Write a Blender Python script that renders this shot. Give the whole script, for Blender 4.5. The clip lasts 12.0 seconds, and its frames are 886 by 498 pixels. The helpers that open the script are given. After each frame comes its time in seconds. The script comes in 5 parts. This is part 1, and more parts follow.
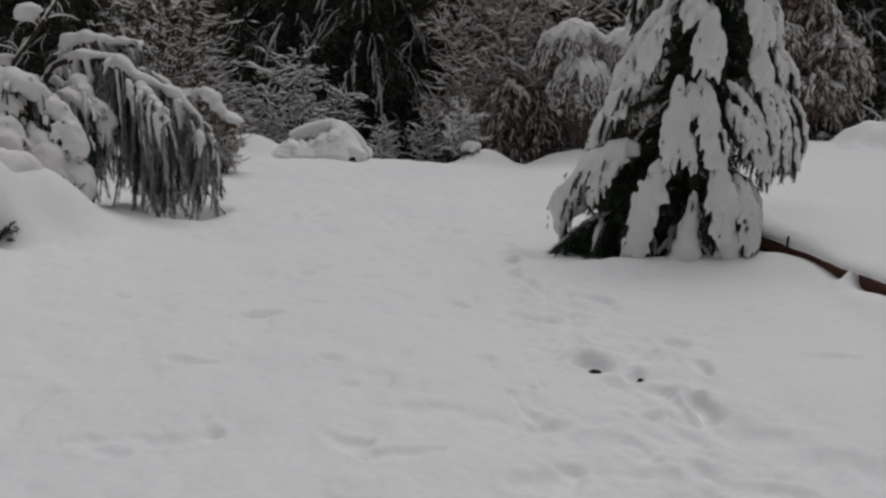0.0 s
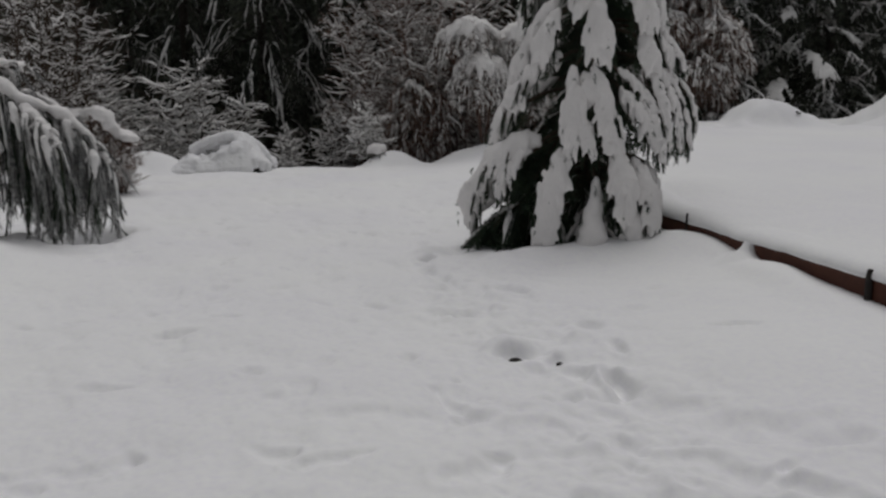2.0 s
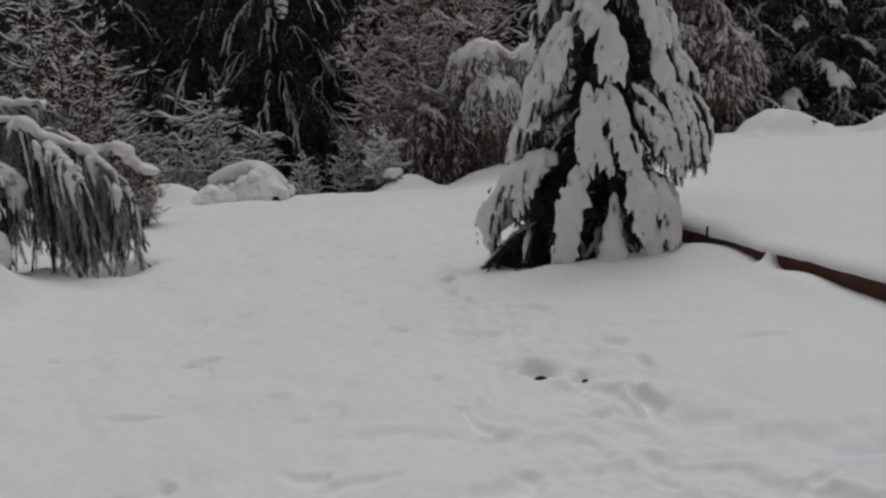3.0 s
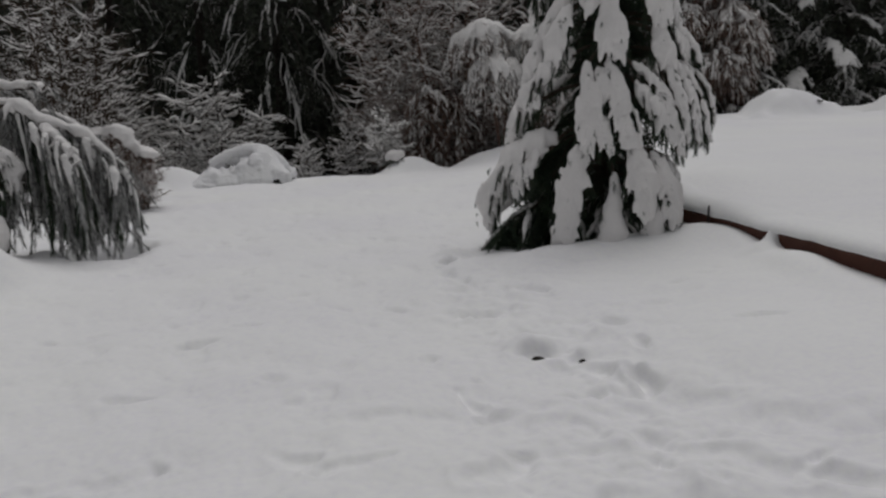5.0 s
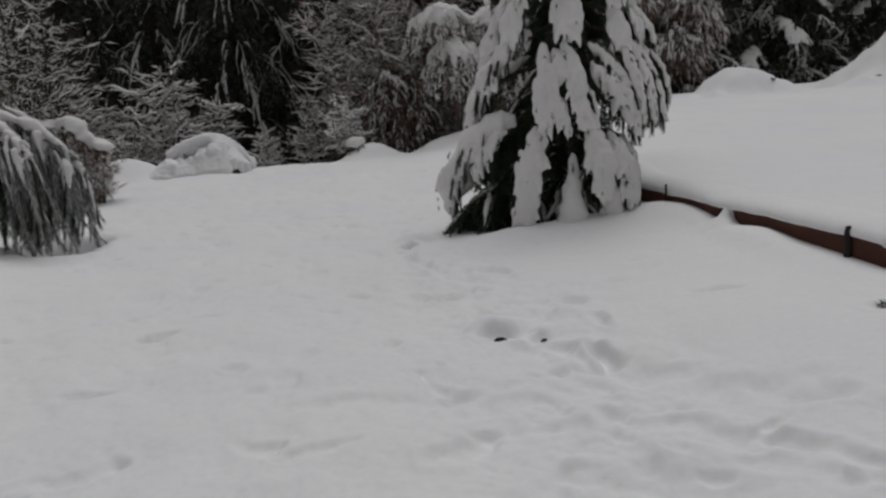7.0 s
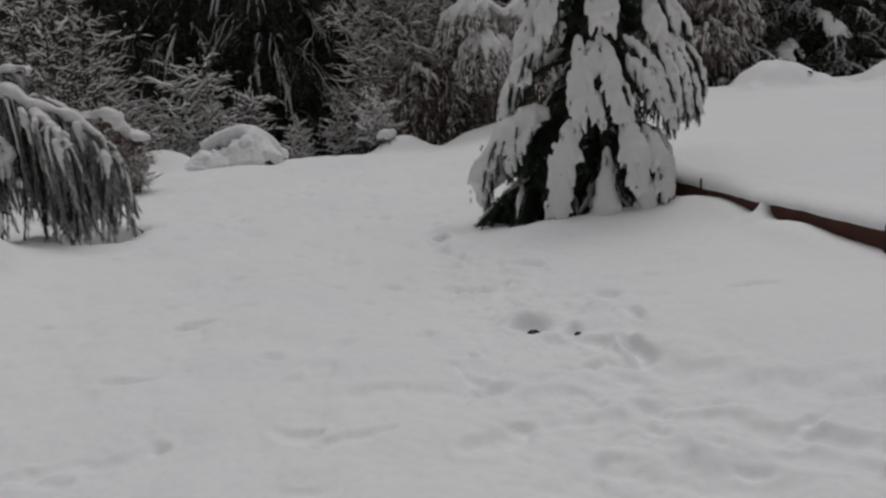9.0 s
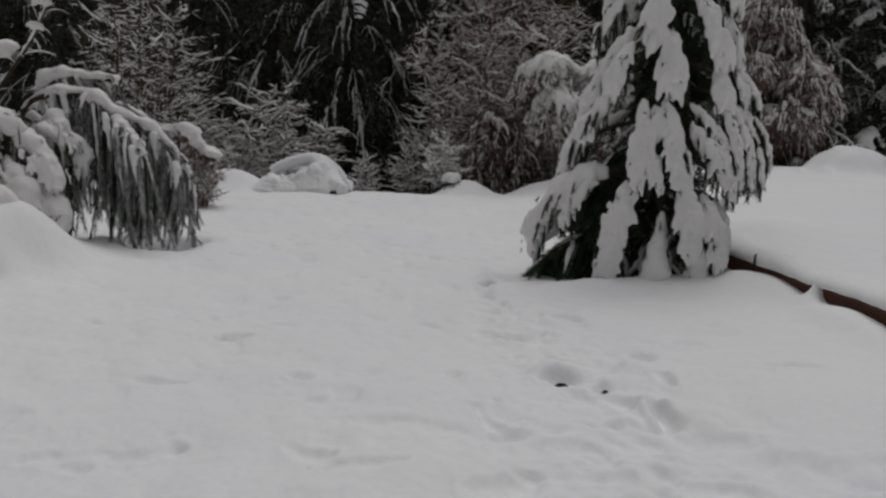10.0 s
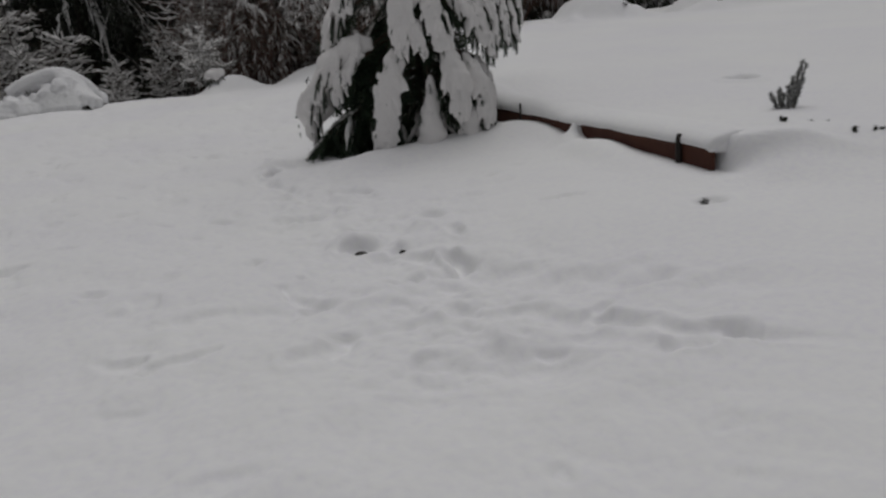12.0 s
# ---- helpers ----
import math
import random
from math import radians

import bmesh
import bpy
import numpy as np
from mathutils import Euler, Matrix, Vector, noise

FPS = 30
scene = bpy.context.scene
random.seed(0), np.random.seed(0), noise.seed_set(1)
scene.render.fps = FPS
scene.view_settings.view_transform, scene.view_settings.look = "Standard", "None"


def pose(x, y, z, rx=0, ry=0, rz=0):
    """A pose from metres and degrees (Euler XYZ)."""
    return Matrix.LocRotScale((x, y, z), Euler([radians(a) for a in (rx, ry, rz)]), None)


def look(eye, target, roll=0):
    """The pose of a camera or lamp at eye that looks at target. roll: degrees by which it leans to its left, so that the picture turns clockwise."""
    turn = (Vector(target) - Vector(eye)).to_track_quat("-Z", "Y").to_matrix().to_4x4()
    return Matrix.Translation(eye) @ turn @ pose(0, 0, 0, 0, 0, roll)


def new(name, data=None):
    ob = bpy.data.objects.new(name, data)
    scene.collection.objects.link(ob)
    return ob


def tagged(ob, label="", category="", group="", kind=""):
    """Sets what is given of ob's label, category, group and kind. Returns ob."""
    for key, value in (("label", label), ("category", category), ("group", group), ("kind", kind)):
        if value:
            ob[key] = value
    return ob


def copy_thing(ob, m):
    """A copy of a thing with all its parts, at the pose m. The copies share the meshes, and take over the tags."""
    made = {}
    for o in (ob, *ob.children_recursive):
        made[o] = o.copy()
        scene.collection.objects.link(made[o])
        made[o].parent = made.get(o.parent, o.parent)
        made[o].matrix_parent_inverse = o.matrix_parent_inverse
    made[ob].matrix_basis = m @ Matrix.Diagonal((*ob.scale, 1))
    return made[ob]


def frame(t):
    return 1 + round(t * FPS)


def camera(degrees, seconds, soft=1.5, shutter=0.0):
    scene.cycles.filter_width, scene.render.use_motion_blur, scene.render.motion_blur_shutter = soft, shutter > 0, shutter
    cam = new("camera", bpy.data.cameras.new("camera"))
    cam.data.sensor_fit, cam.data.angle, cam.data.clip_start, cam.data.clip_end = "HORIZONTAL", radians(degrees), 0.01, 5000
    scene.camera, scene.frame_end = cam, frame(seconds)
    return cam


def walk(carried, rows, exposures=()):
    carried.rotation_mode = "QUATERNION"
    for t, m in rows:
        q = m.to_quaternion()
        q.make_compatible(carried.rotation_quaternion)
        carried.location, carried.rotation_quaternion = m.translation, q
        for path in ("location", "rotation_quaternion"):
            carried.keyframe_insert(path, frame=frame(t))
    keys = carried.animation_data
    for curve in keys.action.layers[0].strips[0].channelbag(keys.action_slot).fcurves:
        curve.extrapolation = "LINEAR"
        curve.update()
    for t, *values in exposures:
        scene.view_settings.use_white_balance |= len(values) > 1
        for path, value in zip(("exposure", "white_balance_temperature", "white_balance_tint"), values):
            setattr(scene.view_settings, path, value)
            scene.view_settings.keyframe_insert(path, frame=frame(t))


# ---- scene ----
# camera and its walk
cam = camera(57.93, 12.0, soft=2.5)
ROWS = [
    (0.0, -0.000, 0.000, 1.600, -10.78, -3.44, 0.66),
    (0.5, -0.001, -0.041, 1.603, -9.76, -3.14, -2.22),
    (1.0, 0.010, -0.044, 1.598, -9.67, -2.21, -4.89),
    (1.5, 0.015, -0.021, 1.582, -10.07, -0.50, -4.97),
    (2.0, 0.010, -0.023, 1.591, -10.46, 0.01, -6.23),
    (2.5, 0.050, 0.006, 1.610, -9.04, 1.94, -6.88),
    (3.0, -0.010, -0.042, 1.588, -8.87, 2.16, -5.26),
    (3.2, -0.019, -0.043, 1.599, -9.49, 1.87, -3.15),
    (4.8, 0.043, -0.003, 1.556, -10.19, 2.16, -5.27),
    (5.0, 0.050, 0.003, 1.553, -10.04, 2.45, -4.97),
    (5.5, 0.042, 0.010, 1.540, -11.06, 2.87, -5.04),
    (6.0, 0.055, 0.002, 1.544, -11.94, 3.19, -5.29),
    (6.5, 0.075, -0.004, 1.542, -11.55, 3.08, -7.09),
    (7.0, 0.076, -0.012, 1.542, -11.20, 3.58, -7.75),
    (7.2, 0.050, -0.052, 1.566, -11.88, 3.31, -7.39),
    (8.8, 0.019, -0.054, 1.565, -11.06, 2.98, -6.10),
    (9.0, 0.037, -0.025, 1.541, -11.58, 3.44, -5.64),
    (9.2, 0.015, -0.078, 1.546, -11.86, 1.34, -2.13),
    (9.3, 0.061, -0.077, 1.564, -12.19, 0.07, -0.65),
    (9.5, 0.105, -0.075, 1.549, -8.10, -4.10, -1.79),
    (9.7, 0.097, -0.153, 1.526, -8.57, -4.27, -0.43),
    (10.0, 0.143, -0.108, 1.515, -8.21, -2.53, -0.42),
    (10.2, 0.068, -0.156, 1.526, -6.19, -2.81, -2.79),
    (10.5, 0.088, -0.097, 1.449, -4.58, -1.17, -6.57),
    (10.6, -0.010, -0.051, 1.455, -7.55, -2.17, -7.97),
    (10.7, -0.114, -0.032, 1.482, -9.53, -0.88, -5.23),
    (10.8, -0.165, -0.051, 1.494, -9.22, 0.60, -0.81),
    (11.0, -0.093, -0.008, 1.504, -8.75, 2.97, 0.83),
    (11.2, -0.045, 0.007, 1.515, -7.79, 0.88, -0.88),
    (11.3, 0.006, -0.016, 1.474, -9.34, -0.72, -2.87),
    (11.5, 0.098, -0.068, 1.447, -12.36, -1.62, -10.84),
    (11.7, 0.118, -0.116, 1.443, -15.65, -1.00, -16.41),
    (12.0, 0.148, -0.217, 1.446, -16.47, 4.14, -16.99),
]
walk(cam, [(t, pose(x, y, z, 90 + pitch, roll, yaw)) for t, x, y, z, pitch, roll, yaw in ROWS],
     exposures=[(0.0, -0.56, 6450, 11), (9.5, -0.59, 6450, 11), (10.5, -0.5, 6450, 11), (11.0, -0.44, 6450, 11), (11.5, -0.47, 6450, 11), (12.0, -0.71, 6450, 11)])

# world: an overcast winter sky and a weak, very wide sun behind the cloud
world = bpy.data.worlds.new("world")
scene.world = world
world.use_nodes = True
wn = world.node_tree
sky = wn.nodes.new("ShaderNodeTexSky")
sky.sky_type = "NISHITA"
sky.sun_disc = False
sky.sun_elevation, sky.sun_rotation = radians(75), radians(20)
sky.air_density, sky.dust_density = 1.0, 3.0
grey = wn.nodes.new("ShaderNodeHueSaturation")
grey.inputs["Saturation"].default_value = 0.12
wn.links.new(sky.outputs[0], grey.inputs["Color"])
wn.links.new(grey.outputs[0], wn.nodes["Background"].inputs[0])
wn.nodes["Background"].inputs[1].default_value = 0.05
sun_data = bpy.data.lights.new("sun", "SUN")
sun_data.energy, sun_data.angle, sun_data.color = 1.5, radians(58), (1.0, 0.985, 0.97)
sun = new("sun", sun_data)
sun.matrix_world = look((0, 0, 40), (-4, -10, 0))


# ------------------------------------------------------------------ materials
def material(name, colours, rough=0.8, scale=6.0, fine=60.0, bump=0.3, dist=0.01, metal=0.0, sheen=0.0, subsurface=0.0, per_object=0.0, per_island=0.0, spec=0.3):
    """Two scales of noise mix the colours; a fine noise gives relief."""
    m = bpy.data.materials.new(name)
    m.use_nodes = True
    nt = m.node_tree
    bsdf = nt.nodes["Principled BSDF"]
    co = nt.nodes.new("ShaderNodeTexCoord")
    big = nt.nodes.new("ShaderNodeTexNoise")
    big.inputs["Scale"].default_value, big.inputs["Detail"].default_value = scale, 5
    small = nt.nodes.new("ShaderNodeTexNoise")
    small.inputs["Scale"].default_value, small.inputs["Detail"].default_value = fine, 3
    nt.links.new(co.outputs["Object"], big.inputs["Vector"])
    nt.links.new(co.outputs["Object"], small.inputs["Vector"])
    ramp = nt.nodes.new("ShaderNodeValToRGB")
    e = ramp.color_ramp.elements
    e[0].position, e[1].position = 0.3, 0.7
    e[0].color, e[1].color = (*colours[0], 1), (*colours[-1], 1)
    for k, c in enumerate(colours[1:-1]):
        el = ramp.color_ramp.elements.new(0.3 + 0.4 * (k + 1) / (len(colours) - 1))
        el.color = (*c, 1)
    add = nt.nodes.new("ShaderNodeMath")
    add.operation = "MULTIPLY_ADD"
    add.inputs[1].default_value = 0.5
    half = nt.nodes.new("ShaderNodeMath")
    half.operation = "MULTIPLY"
    half.inputs[1].default_value = 0.5
    nt.links.new(small.outputs[0], half.inputs[0])
    nt.links.new(big.outputs[0], add.inputs[0])
    nt.links.new(half.outputs[0], add.inputs[2])
    last = add
    if per_object or per_island:
        if per_island:
            geo = nt.nodes.new("ShaderNodeNewGeometry")
            source = geo.outputs["Random Per Island"]
        else:
            info = nt.nodes.new("ShaderNodeObjectInfo")
            source = info.outputs["Random"]
        shift = nt.nodes.new("ShaderNodeMath")
        shift.operation = "MULTIPLY_ADD"
        shift.inputs[1].default_value = per_object or per_island
        shift.inputs[2].default_value = -(per_object or per_island) / 2
        nt.links.new(source, shift.inputs[0])
        tot = nt.nodes.new("ShaderNodeMath")
        nt.links.new(add.outputs[0], tot.inputs[0])
        nt.links.new(shift.outputs[0], tot.inputs[1])
        last = tot
    nt.links.new(last.outputs[0], ramp.inputs[0])
    nt.links.new(ramp.outputs[0], bsdf.inputs["Base Color"])
    bsdf.inputs["Roughness"].default_value = rough
    bsdf.inputs["Metallic"].default_value = metal
    bsdf.inputs["Specular IOR Level"].default_value = spec
    if subsurface:
        bsdf.inputs["Subsurface Weight"].default_value = subsurface
        bsdf.inputs["Subsurface Radius"].default_value = (0.02, 0.025, 0.03)
        bsdf.inputs["Subsurface Scale"].default_value = 1.0
    if bump:
        bp = nt.nodes.new("ShaderNodeBump")
        bp.inputs["Strength"].default_value, bp.inputs["Distance"].default_value = bump, dist
        nt.links.new(last.outputs[0], bp.inputs["Height"])
        nt.links.new(bp.outputs[0], bsdf.inputs["Normal"])
    return m


SNOW_GROUND = material("ground_snow", [(0.82, 0.81, 0.85), (0.865, 0.865, 0.87), (0.90, 0.905, 0.885)], 0.75, 0.5, 22, 0.3, 0.02, spec=0.2)
SNOW = material("bough_snow", [(0.755, 0.737, 0.728), (0.845, 0.826, 0.812)], 0.75, 4, 45, 0.5, 0.015, spec=0.2)
FROST = material("frosted_snow", [(0.72, 0.705, 0.69), (0.90, 0.89, 0.875)], 0.8, 7, 60, 0.5, 0.01, spec=0.2)
NEEDLE = material("spruce_needles", [(0.010, 0.018, 0.010), (0.026, 0.046, 0.026), (0.055, 0.085, 0.045)], 0.6, 3, 40, 0, per_island=0.5)
NEEDLE_DARK = material("forest_needles", [(0.012, 0.016, 0.011), (0.030, 0.037, 0.025), (0.068, 0.076, 0.052)], 0.65, 1, 15, 0, per_island=0.5)
NEEDLE_GREY = material("weeping_needles", [(0.09, 0.094, 0.09), (0.34, 0.342, 0.335), (0.70, 0.70, 0.69)], 0.7, 3, 30, 0, per_island=0.7)
BARK = material("bark", [(0.03, 0.021, 0.015), (0.10, 0.072, 0.052)], 0.9, 9, 50, 0.8, 0.02)
TWIG = material("reddish_twigs", [(0.085, 0.052, 0.041), (0.26, 0.175, 0.14)], 0.85, 4, 40, 0.4, 0.005)
BOARD = material("stained_board", [(0.04, 0.014, 0.009), (0.075, 0.026, 0.016), (0.10, 0.038, 0.023)], 0.75, 5, 70, 0.5, 0.004, per_object=0.2)
# darker copy of the bark, with the wood's shade put into its colour
SHADE_BARK = material("bark_painted_shade", [(0.010, 0.008, 0.006), (0.035, 0.027, 0.021)], 0.9, 9, 50, 0.6, 0.02)
STAKE = material("dark_stake", [(0.01, 0.009, 0.008), (0.035, 0.028, 0.024)], 0.8, 9, 60, 0.5, 0.004)
EARTH = material("wet_earth", [(0.008, 0.007, 0.006), (0.03, 0.024, 0.018)], 0.9, 20, 90, 0.8, 0.01)

# ------------------------------------------------------------------ geometry helpers
RNG = np.random.default_rng(7)
LATTICE = RNG.random((256, 256))
WAVES = RNG.normal(size=(10, 3))
PHASE = RNG.random(10) * 6.283


def vnoise(x, y):
    """Smooth lattice noise in -1..1 for arrays."""
    x, y = np.asarray(x, float), np.asarray(y, float)
    xi, yi = np.floor(x).astype(int), np.floor(y).astype(int)
    u, v = x - xi, y - yi
    u, v = u * u * (3 - 2 * u), v * v * (3 - 2 * v)
    a, b = LATTICE[xi & 255, yi & 255], LATTICE[(xi + 1) & 255, yi & 255]
    c, d = LATTICE[xi & 255, (yi + 1) & 255], LATTICE[(xi + 1) & 255, (yi + 1) & 255]
    return 2 * ((a * (1 - u) + b * u) * (1 - v) + (c * (1 - u) + d * u) * v) - 1


def lumps(p, freq):
    """Smooth 3D noise, about -1..1, at the points p (n, 3)."""
    return np.sin(p @ (WAVES.T * freq) + PHASE).sum(1) / 4.5


def smooth(v):
    v = np.clip(v, 0, 1)
    return v * v * (3 - 2 * v)


class Geo:
    """Collects vertices and faces for one mesh."""

    def __init__(self):
        self.v, self.q, self.t, self.n = [], [], [], 0

    def add(self, verts, quads=None, tris=None):
        if quads is not None and len(quads):
            self.q.append(np.asarray(quads, int) + self.n)
        if tris is not None and len(tris):
            self.t.append(np.asarray(tris, int) + self.n)
        self.v.append(np.asarray(verts, float))
        self.n += len(verts)

    def mesh(self, name, mat, flat=False):
        v = np.concatenate(self.v) if self.v else np.zeros((0, 3))
        q = np.concatenate(self.q) if self.q else np.zeros((0, 4), int)
        t = np.concatenate(self.t) if self.t else np.zeros((0, 3), int)
        me = bpy.data.meshes.new(name)
        me.vertices.add(len(v))
        me.vertices.foreach_set("co", v.ravel())
        loops = np.concatenate([q.ravel(), t.ravel()])
        me.loops.add(len(loops))
        me.loops.foreach_set("vertex_index", loops)
        me.polygons.add(len(q) + len(t))
        start = np.concatenate([np.arange(len(q)) * 4, len(q) * 4 + np.arange(len(t)) * 3])
        me.polygons.foreach_set("loop_start", start)
        me.polygons.foreach_set("use_smooth", np.full(len(start), not flat))
        me.update(calc_edges=True)
        me.materials.append(mat)
        return me


def part(name, geo, mat, parent=None, label="", flat=False):
    """One mesh object, under a thing or a part if one is given."""
    ob = new(name, geo.mesh(name, mat, flat))
    if parent is not None:
        ob.parent = parent
    if label:
        tagged(ob, label)
    return ob


def thing(name, place, label, category, group="", kind=""):
    """An Empty at the base of a thing."""
    ob = new(name)
    ob.empty_display_size = 0.2
    ob.location = place
    return tagged(ob, label, category, group, kind)


def tube(geo, pts, radii, sides=6, flat=1.0, lift=0.0, rough=0.0, freq=9.0, across=None):
    """A tapered tube along pts; flat: height over width; lift: raised by that part of its radius; rough: lumpiness; across: the direction of its width."""
    pts = np.asarray(pts, float)
    n = len(pts)
    radii = np.broadcast_to(np.asarray(radii, float), (n,))
    tan = np.gradient(pts, axis=0)
    tan /= np.linalg.norm(tan, axis=1)[:, None] + 1e-9
    side = np.cross(tan, (0, 0, 1.0))
    ln = np.linalg.norm(side, axis=1)
    side[ln < 0.05] = (1, 0, 0)
    if across is not None:
        side = np.array(across, float)
    side /= np.linalg.norm(side, axis=1)[:, None]
    up = np.cross(side, tan)
    a = np.arange(sides) * 2 * np.pi / sides
    ring = side[:, None] * np.cos(a)[None, :, None] + up[:, None] * (np.sin(a) * flat + lift)[None, :, None]
    v = (pts[:, None] + ring * radii[:, None, None]).reshape(-1, 3)
    if rough:
        out = (ring / (np.linalg.norm(ring, axis=2, keepdims=True) + 1e-9)).reshape(-1, 3)
        v = v + out * (lumps(v, freq) * np.repeat(radii, sides) * rough)[:, None]
    i = np.arange(n - 1)[:, None] * sides
    j = np.arange(sides)[None]
    k = (j + 1) % sides
    q = np.stack([i + j, i + k, i + sides + k, i + sides + j], -1).reshape(-1, 4)
    base = len(v)
    v = np.concatenate([v, pts[:1], pts[-1:]])
    jj = np.arange(sides)
    kk = (jj + 1) % sides
    t = np.concatenate([np.stack([np.full(sides, base), kk, jj], 1),
                        np.stack([np.full(sides, base + 1), (n - 1) * sides + jj, (n - 1) * sides + kk], 1)])
    geo.add(v, q, t)


def needles(geo, pts, count, length, width, rng, forward=0.5, droop=0.2):
    """Blades scattered along a line of points."""
    pts = np.asarray(pts, float)
    seg = np.diff(pts, axis=0)
    ln = np.linalg.norm(seg, axis=1)
    cum = np.concatenate([[0], np.cumsum(ln)])
    s = rng.random(count) * cum[-1]
    k = np.clip(np.searchsorted(cum, s) - 1, 0, len(seg) - 1)
    f = (s - cum[k]) / (ln[k] + 1e-9)
    p = pts[k] + seg[k] * f[:, None]
    d = rng.normal(size=(count, 3))
    d /= np.linalg.norm(d, axis=1)[:, None]
    d = d + forward * seg[k] / (ln[k][:, None] + 1e-9) - np.array([0, 0, droop])
    d /= np.linalg.norm(d, axis=1)[:, None]
    w = np.cross(d, rng.normal(size=(count, 3)))
    w /= np.linalg.norm(w, axis=1)[:, None] + 1e-9
    L = length * (0.6 + 0.7 * rng.random(count))[:, None]
    v = np.stack([p - w * width / 2, p + w * width / 2, p + d * L], 1).reshape(-1, 3)
    geo.add(v, None, np.arange(count * 3).reshape(-1, 3))


def spindles(geo, starts, ends, radii, mid=0.4, bow=0.0):
    """Thin three-sided splinters from starts to ends, thickest at mid and bowed upwards there."""
    a, e = np.asarray(starts, float), np.asarray(ends, float)
    n = len(a)
    if not n:
        return
    d = e - a
    u = np.cross(d, (0.31, 0.17, 0.93))
    u /= np.linalg.norm(u, axis=1)[:, None] + 1e-9
    w = np.cross(d, u)
    w /= np.linalg.norm(w, axis=1)[:, None] + 1e-9
    r = np.broadcast_to(np.asarray(radii, float), (n,))[:, None]
    m = a + d * mid + np.linalg.norm(d, axis=1)[:, None] * np.array([0, 0, bow])
    v = np.stack([a, m + u * r, m + (w * 0.87 - u * 0.5) * r, m - (w * 0.87 + u * 0.5) * r, e], 1).reshape(-1, 3)
    f = np.array([(0, 2, 1), (0, 3, 2), (0, 1, 3), (4, 1, 2), (4, 2, 3), (4, 3, 1)])
    geo.add(v, None, (f[None] + np.arange(n)[:, None, None] * 5).reshape(-1, 3))


def arc(a, b, sag, n=10, wobble=0.0, rng=None):
    """A bowed line from a to b that sags by sag (rises if negative)."""
    s = np.linspace(0, 1, n)[:, None]
    a, b = np.asarray(a, float), np.asarray(b, float)
    p = a + (b - a) * s
    p[:, 2] -= sag * 4 * (s * (1 - s))[:, 0]
    if wobble and rng is not None:
        p[1:-1] += rng.normal(size=(n - 2, 3)) * wobble
    return p


# ------------------------------------------------------------------ ground
def board_x(y):
    return 3.66 - 0.081 * (y - 4.8)


# the main prints: x, y, half length, half width, turn, depth
DUG = [(1.00, 4.85, 0.10, 0.09, 0.2, 0.05), (0.98, 5.22, 0.14, 0.10, 0.2, 0.022), (1.24, 4.70, 0.06, 0.055, 0.0, 0.035), (1.30, 4.50, 0.07, 0.08, 0.0, 0.03), (1.17, 4.84, 0.1, 0.09, 0.4, 0.025),
       (1.33, 4.36, 0.07, 0.10, 0.4, 0.03), (0.97, 3.60, 0.07, 0.14, 0.5, 0.025), (1.23, 3.36, 0.07, 0.12, 0.4, 0.035), (1.66, 4.78, 0.04, 0.13, 0.1, 0.035), (1.64, 5.30, 0.08, 0.06, -0.2, 0.025), (1.50, 4.25, 0.05, 0.14, 0.3, 0.05),
       (1.09, 4.08, 0.13, 0.06, 0.1, 0.035), (1.36, 3.75, 0.08, 0.12, 0.2, 0.022)]
SINGLE = [(0.55, 3.80, 0.10, 0.075, 0.25, 0.075), (0.56, 4.35, 0.03, 0.04, 0.0, 0.04), (0.33, 4.76, 0.06, 0.06, 0.0, 0.045), (0.73, 8.02, 0.065, 0.10, 0.0, 0.22), (0.05, 3.86, 0.26, 0.08, 0.05, 0.022), (-1.45, 4.50, 0.12, 0.06, 0.0, 0.05),
          (-1.26, 5.50, 0.13, 0.05, 0.35, 0.045), (-0.62, 4.65, 0.07, 0.06, 0.0, 0.045), (-0.99, 5.90, 0.11, 0.06, 0.0, 0.04), (0.12, 6.20, 0.12, 0.05, -0.5, 0.045), (-2.09, 5.93, 0.10, 0.07, 0.0, 0.04), (-2.40, 5.80, 0.07, 0.06, 0.0, 0.04)]
SINGLE += [(-3.2, 9.85, 0.42, 0.34, 0.0, 0.40), (-3.12, 9.38, 0.40, 0.22, 0.0, 0.15), (2.50, 4.90, 0.17, 0.045, -0.15, 0.04), (5.58, 7.08, 0.13, 0.15, 0.0, 0.3), (3.19, 4.12, 0.10, 0.07, 0.0, 0.06)]
NEAR = [(0.93, 2.90, 0.11, 0.07, 0.2, 0.03), (1.43, 2.70, 0.08, 0.05, -0.4, 0.03), (1.78, 2.97, 0.12, 0.035, 0.55, 0.05), (0.93, 2.68, 0.12, 0.05, 0.0, 0.02), (1.72, 1.90, 0.06, 0.05, 0.0, 0.02), (1.08, 1.88, 0.06, 0.08, 0.5, 0.022),
        (1.77, 1.48, 0.07, 0.05, 0.0, 0.025), (1.61, 1.62, 0.06, 0.05, 0.0, 0.016), (0.02, 2.22, 0.2, 0.07, 0.0, 0.03), (1.36, 2.91, 0.06, 0.04, 0.0, 0.03)]
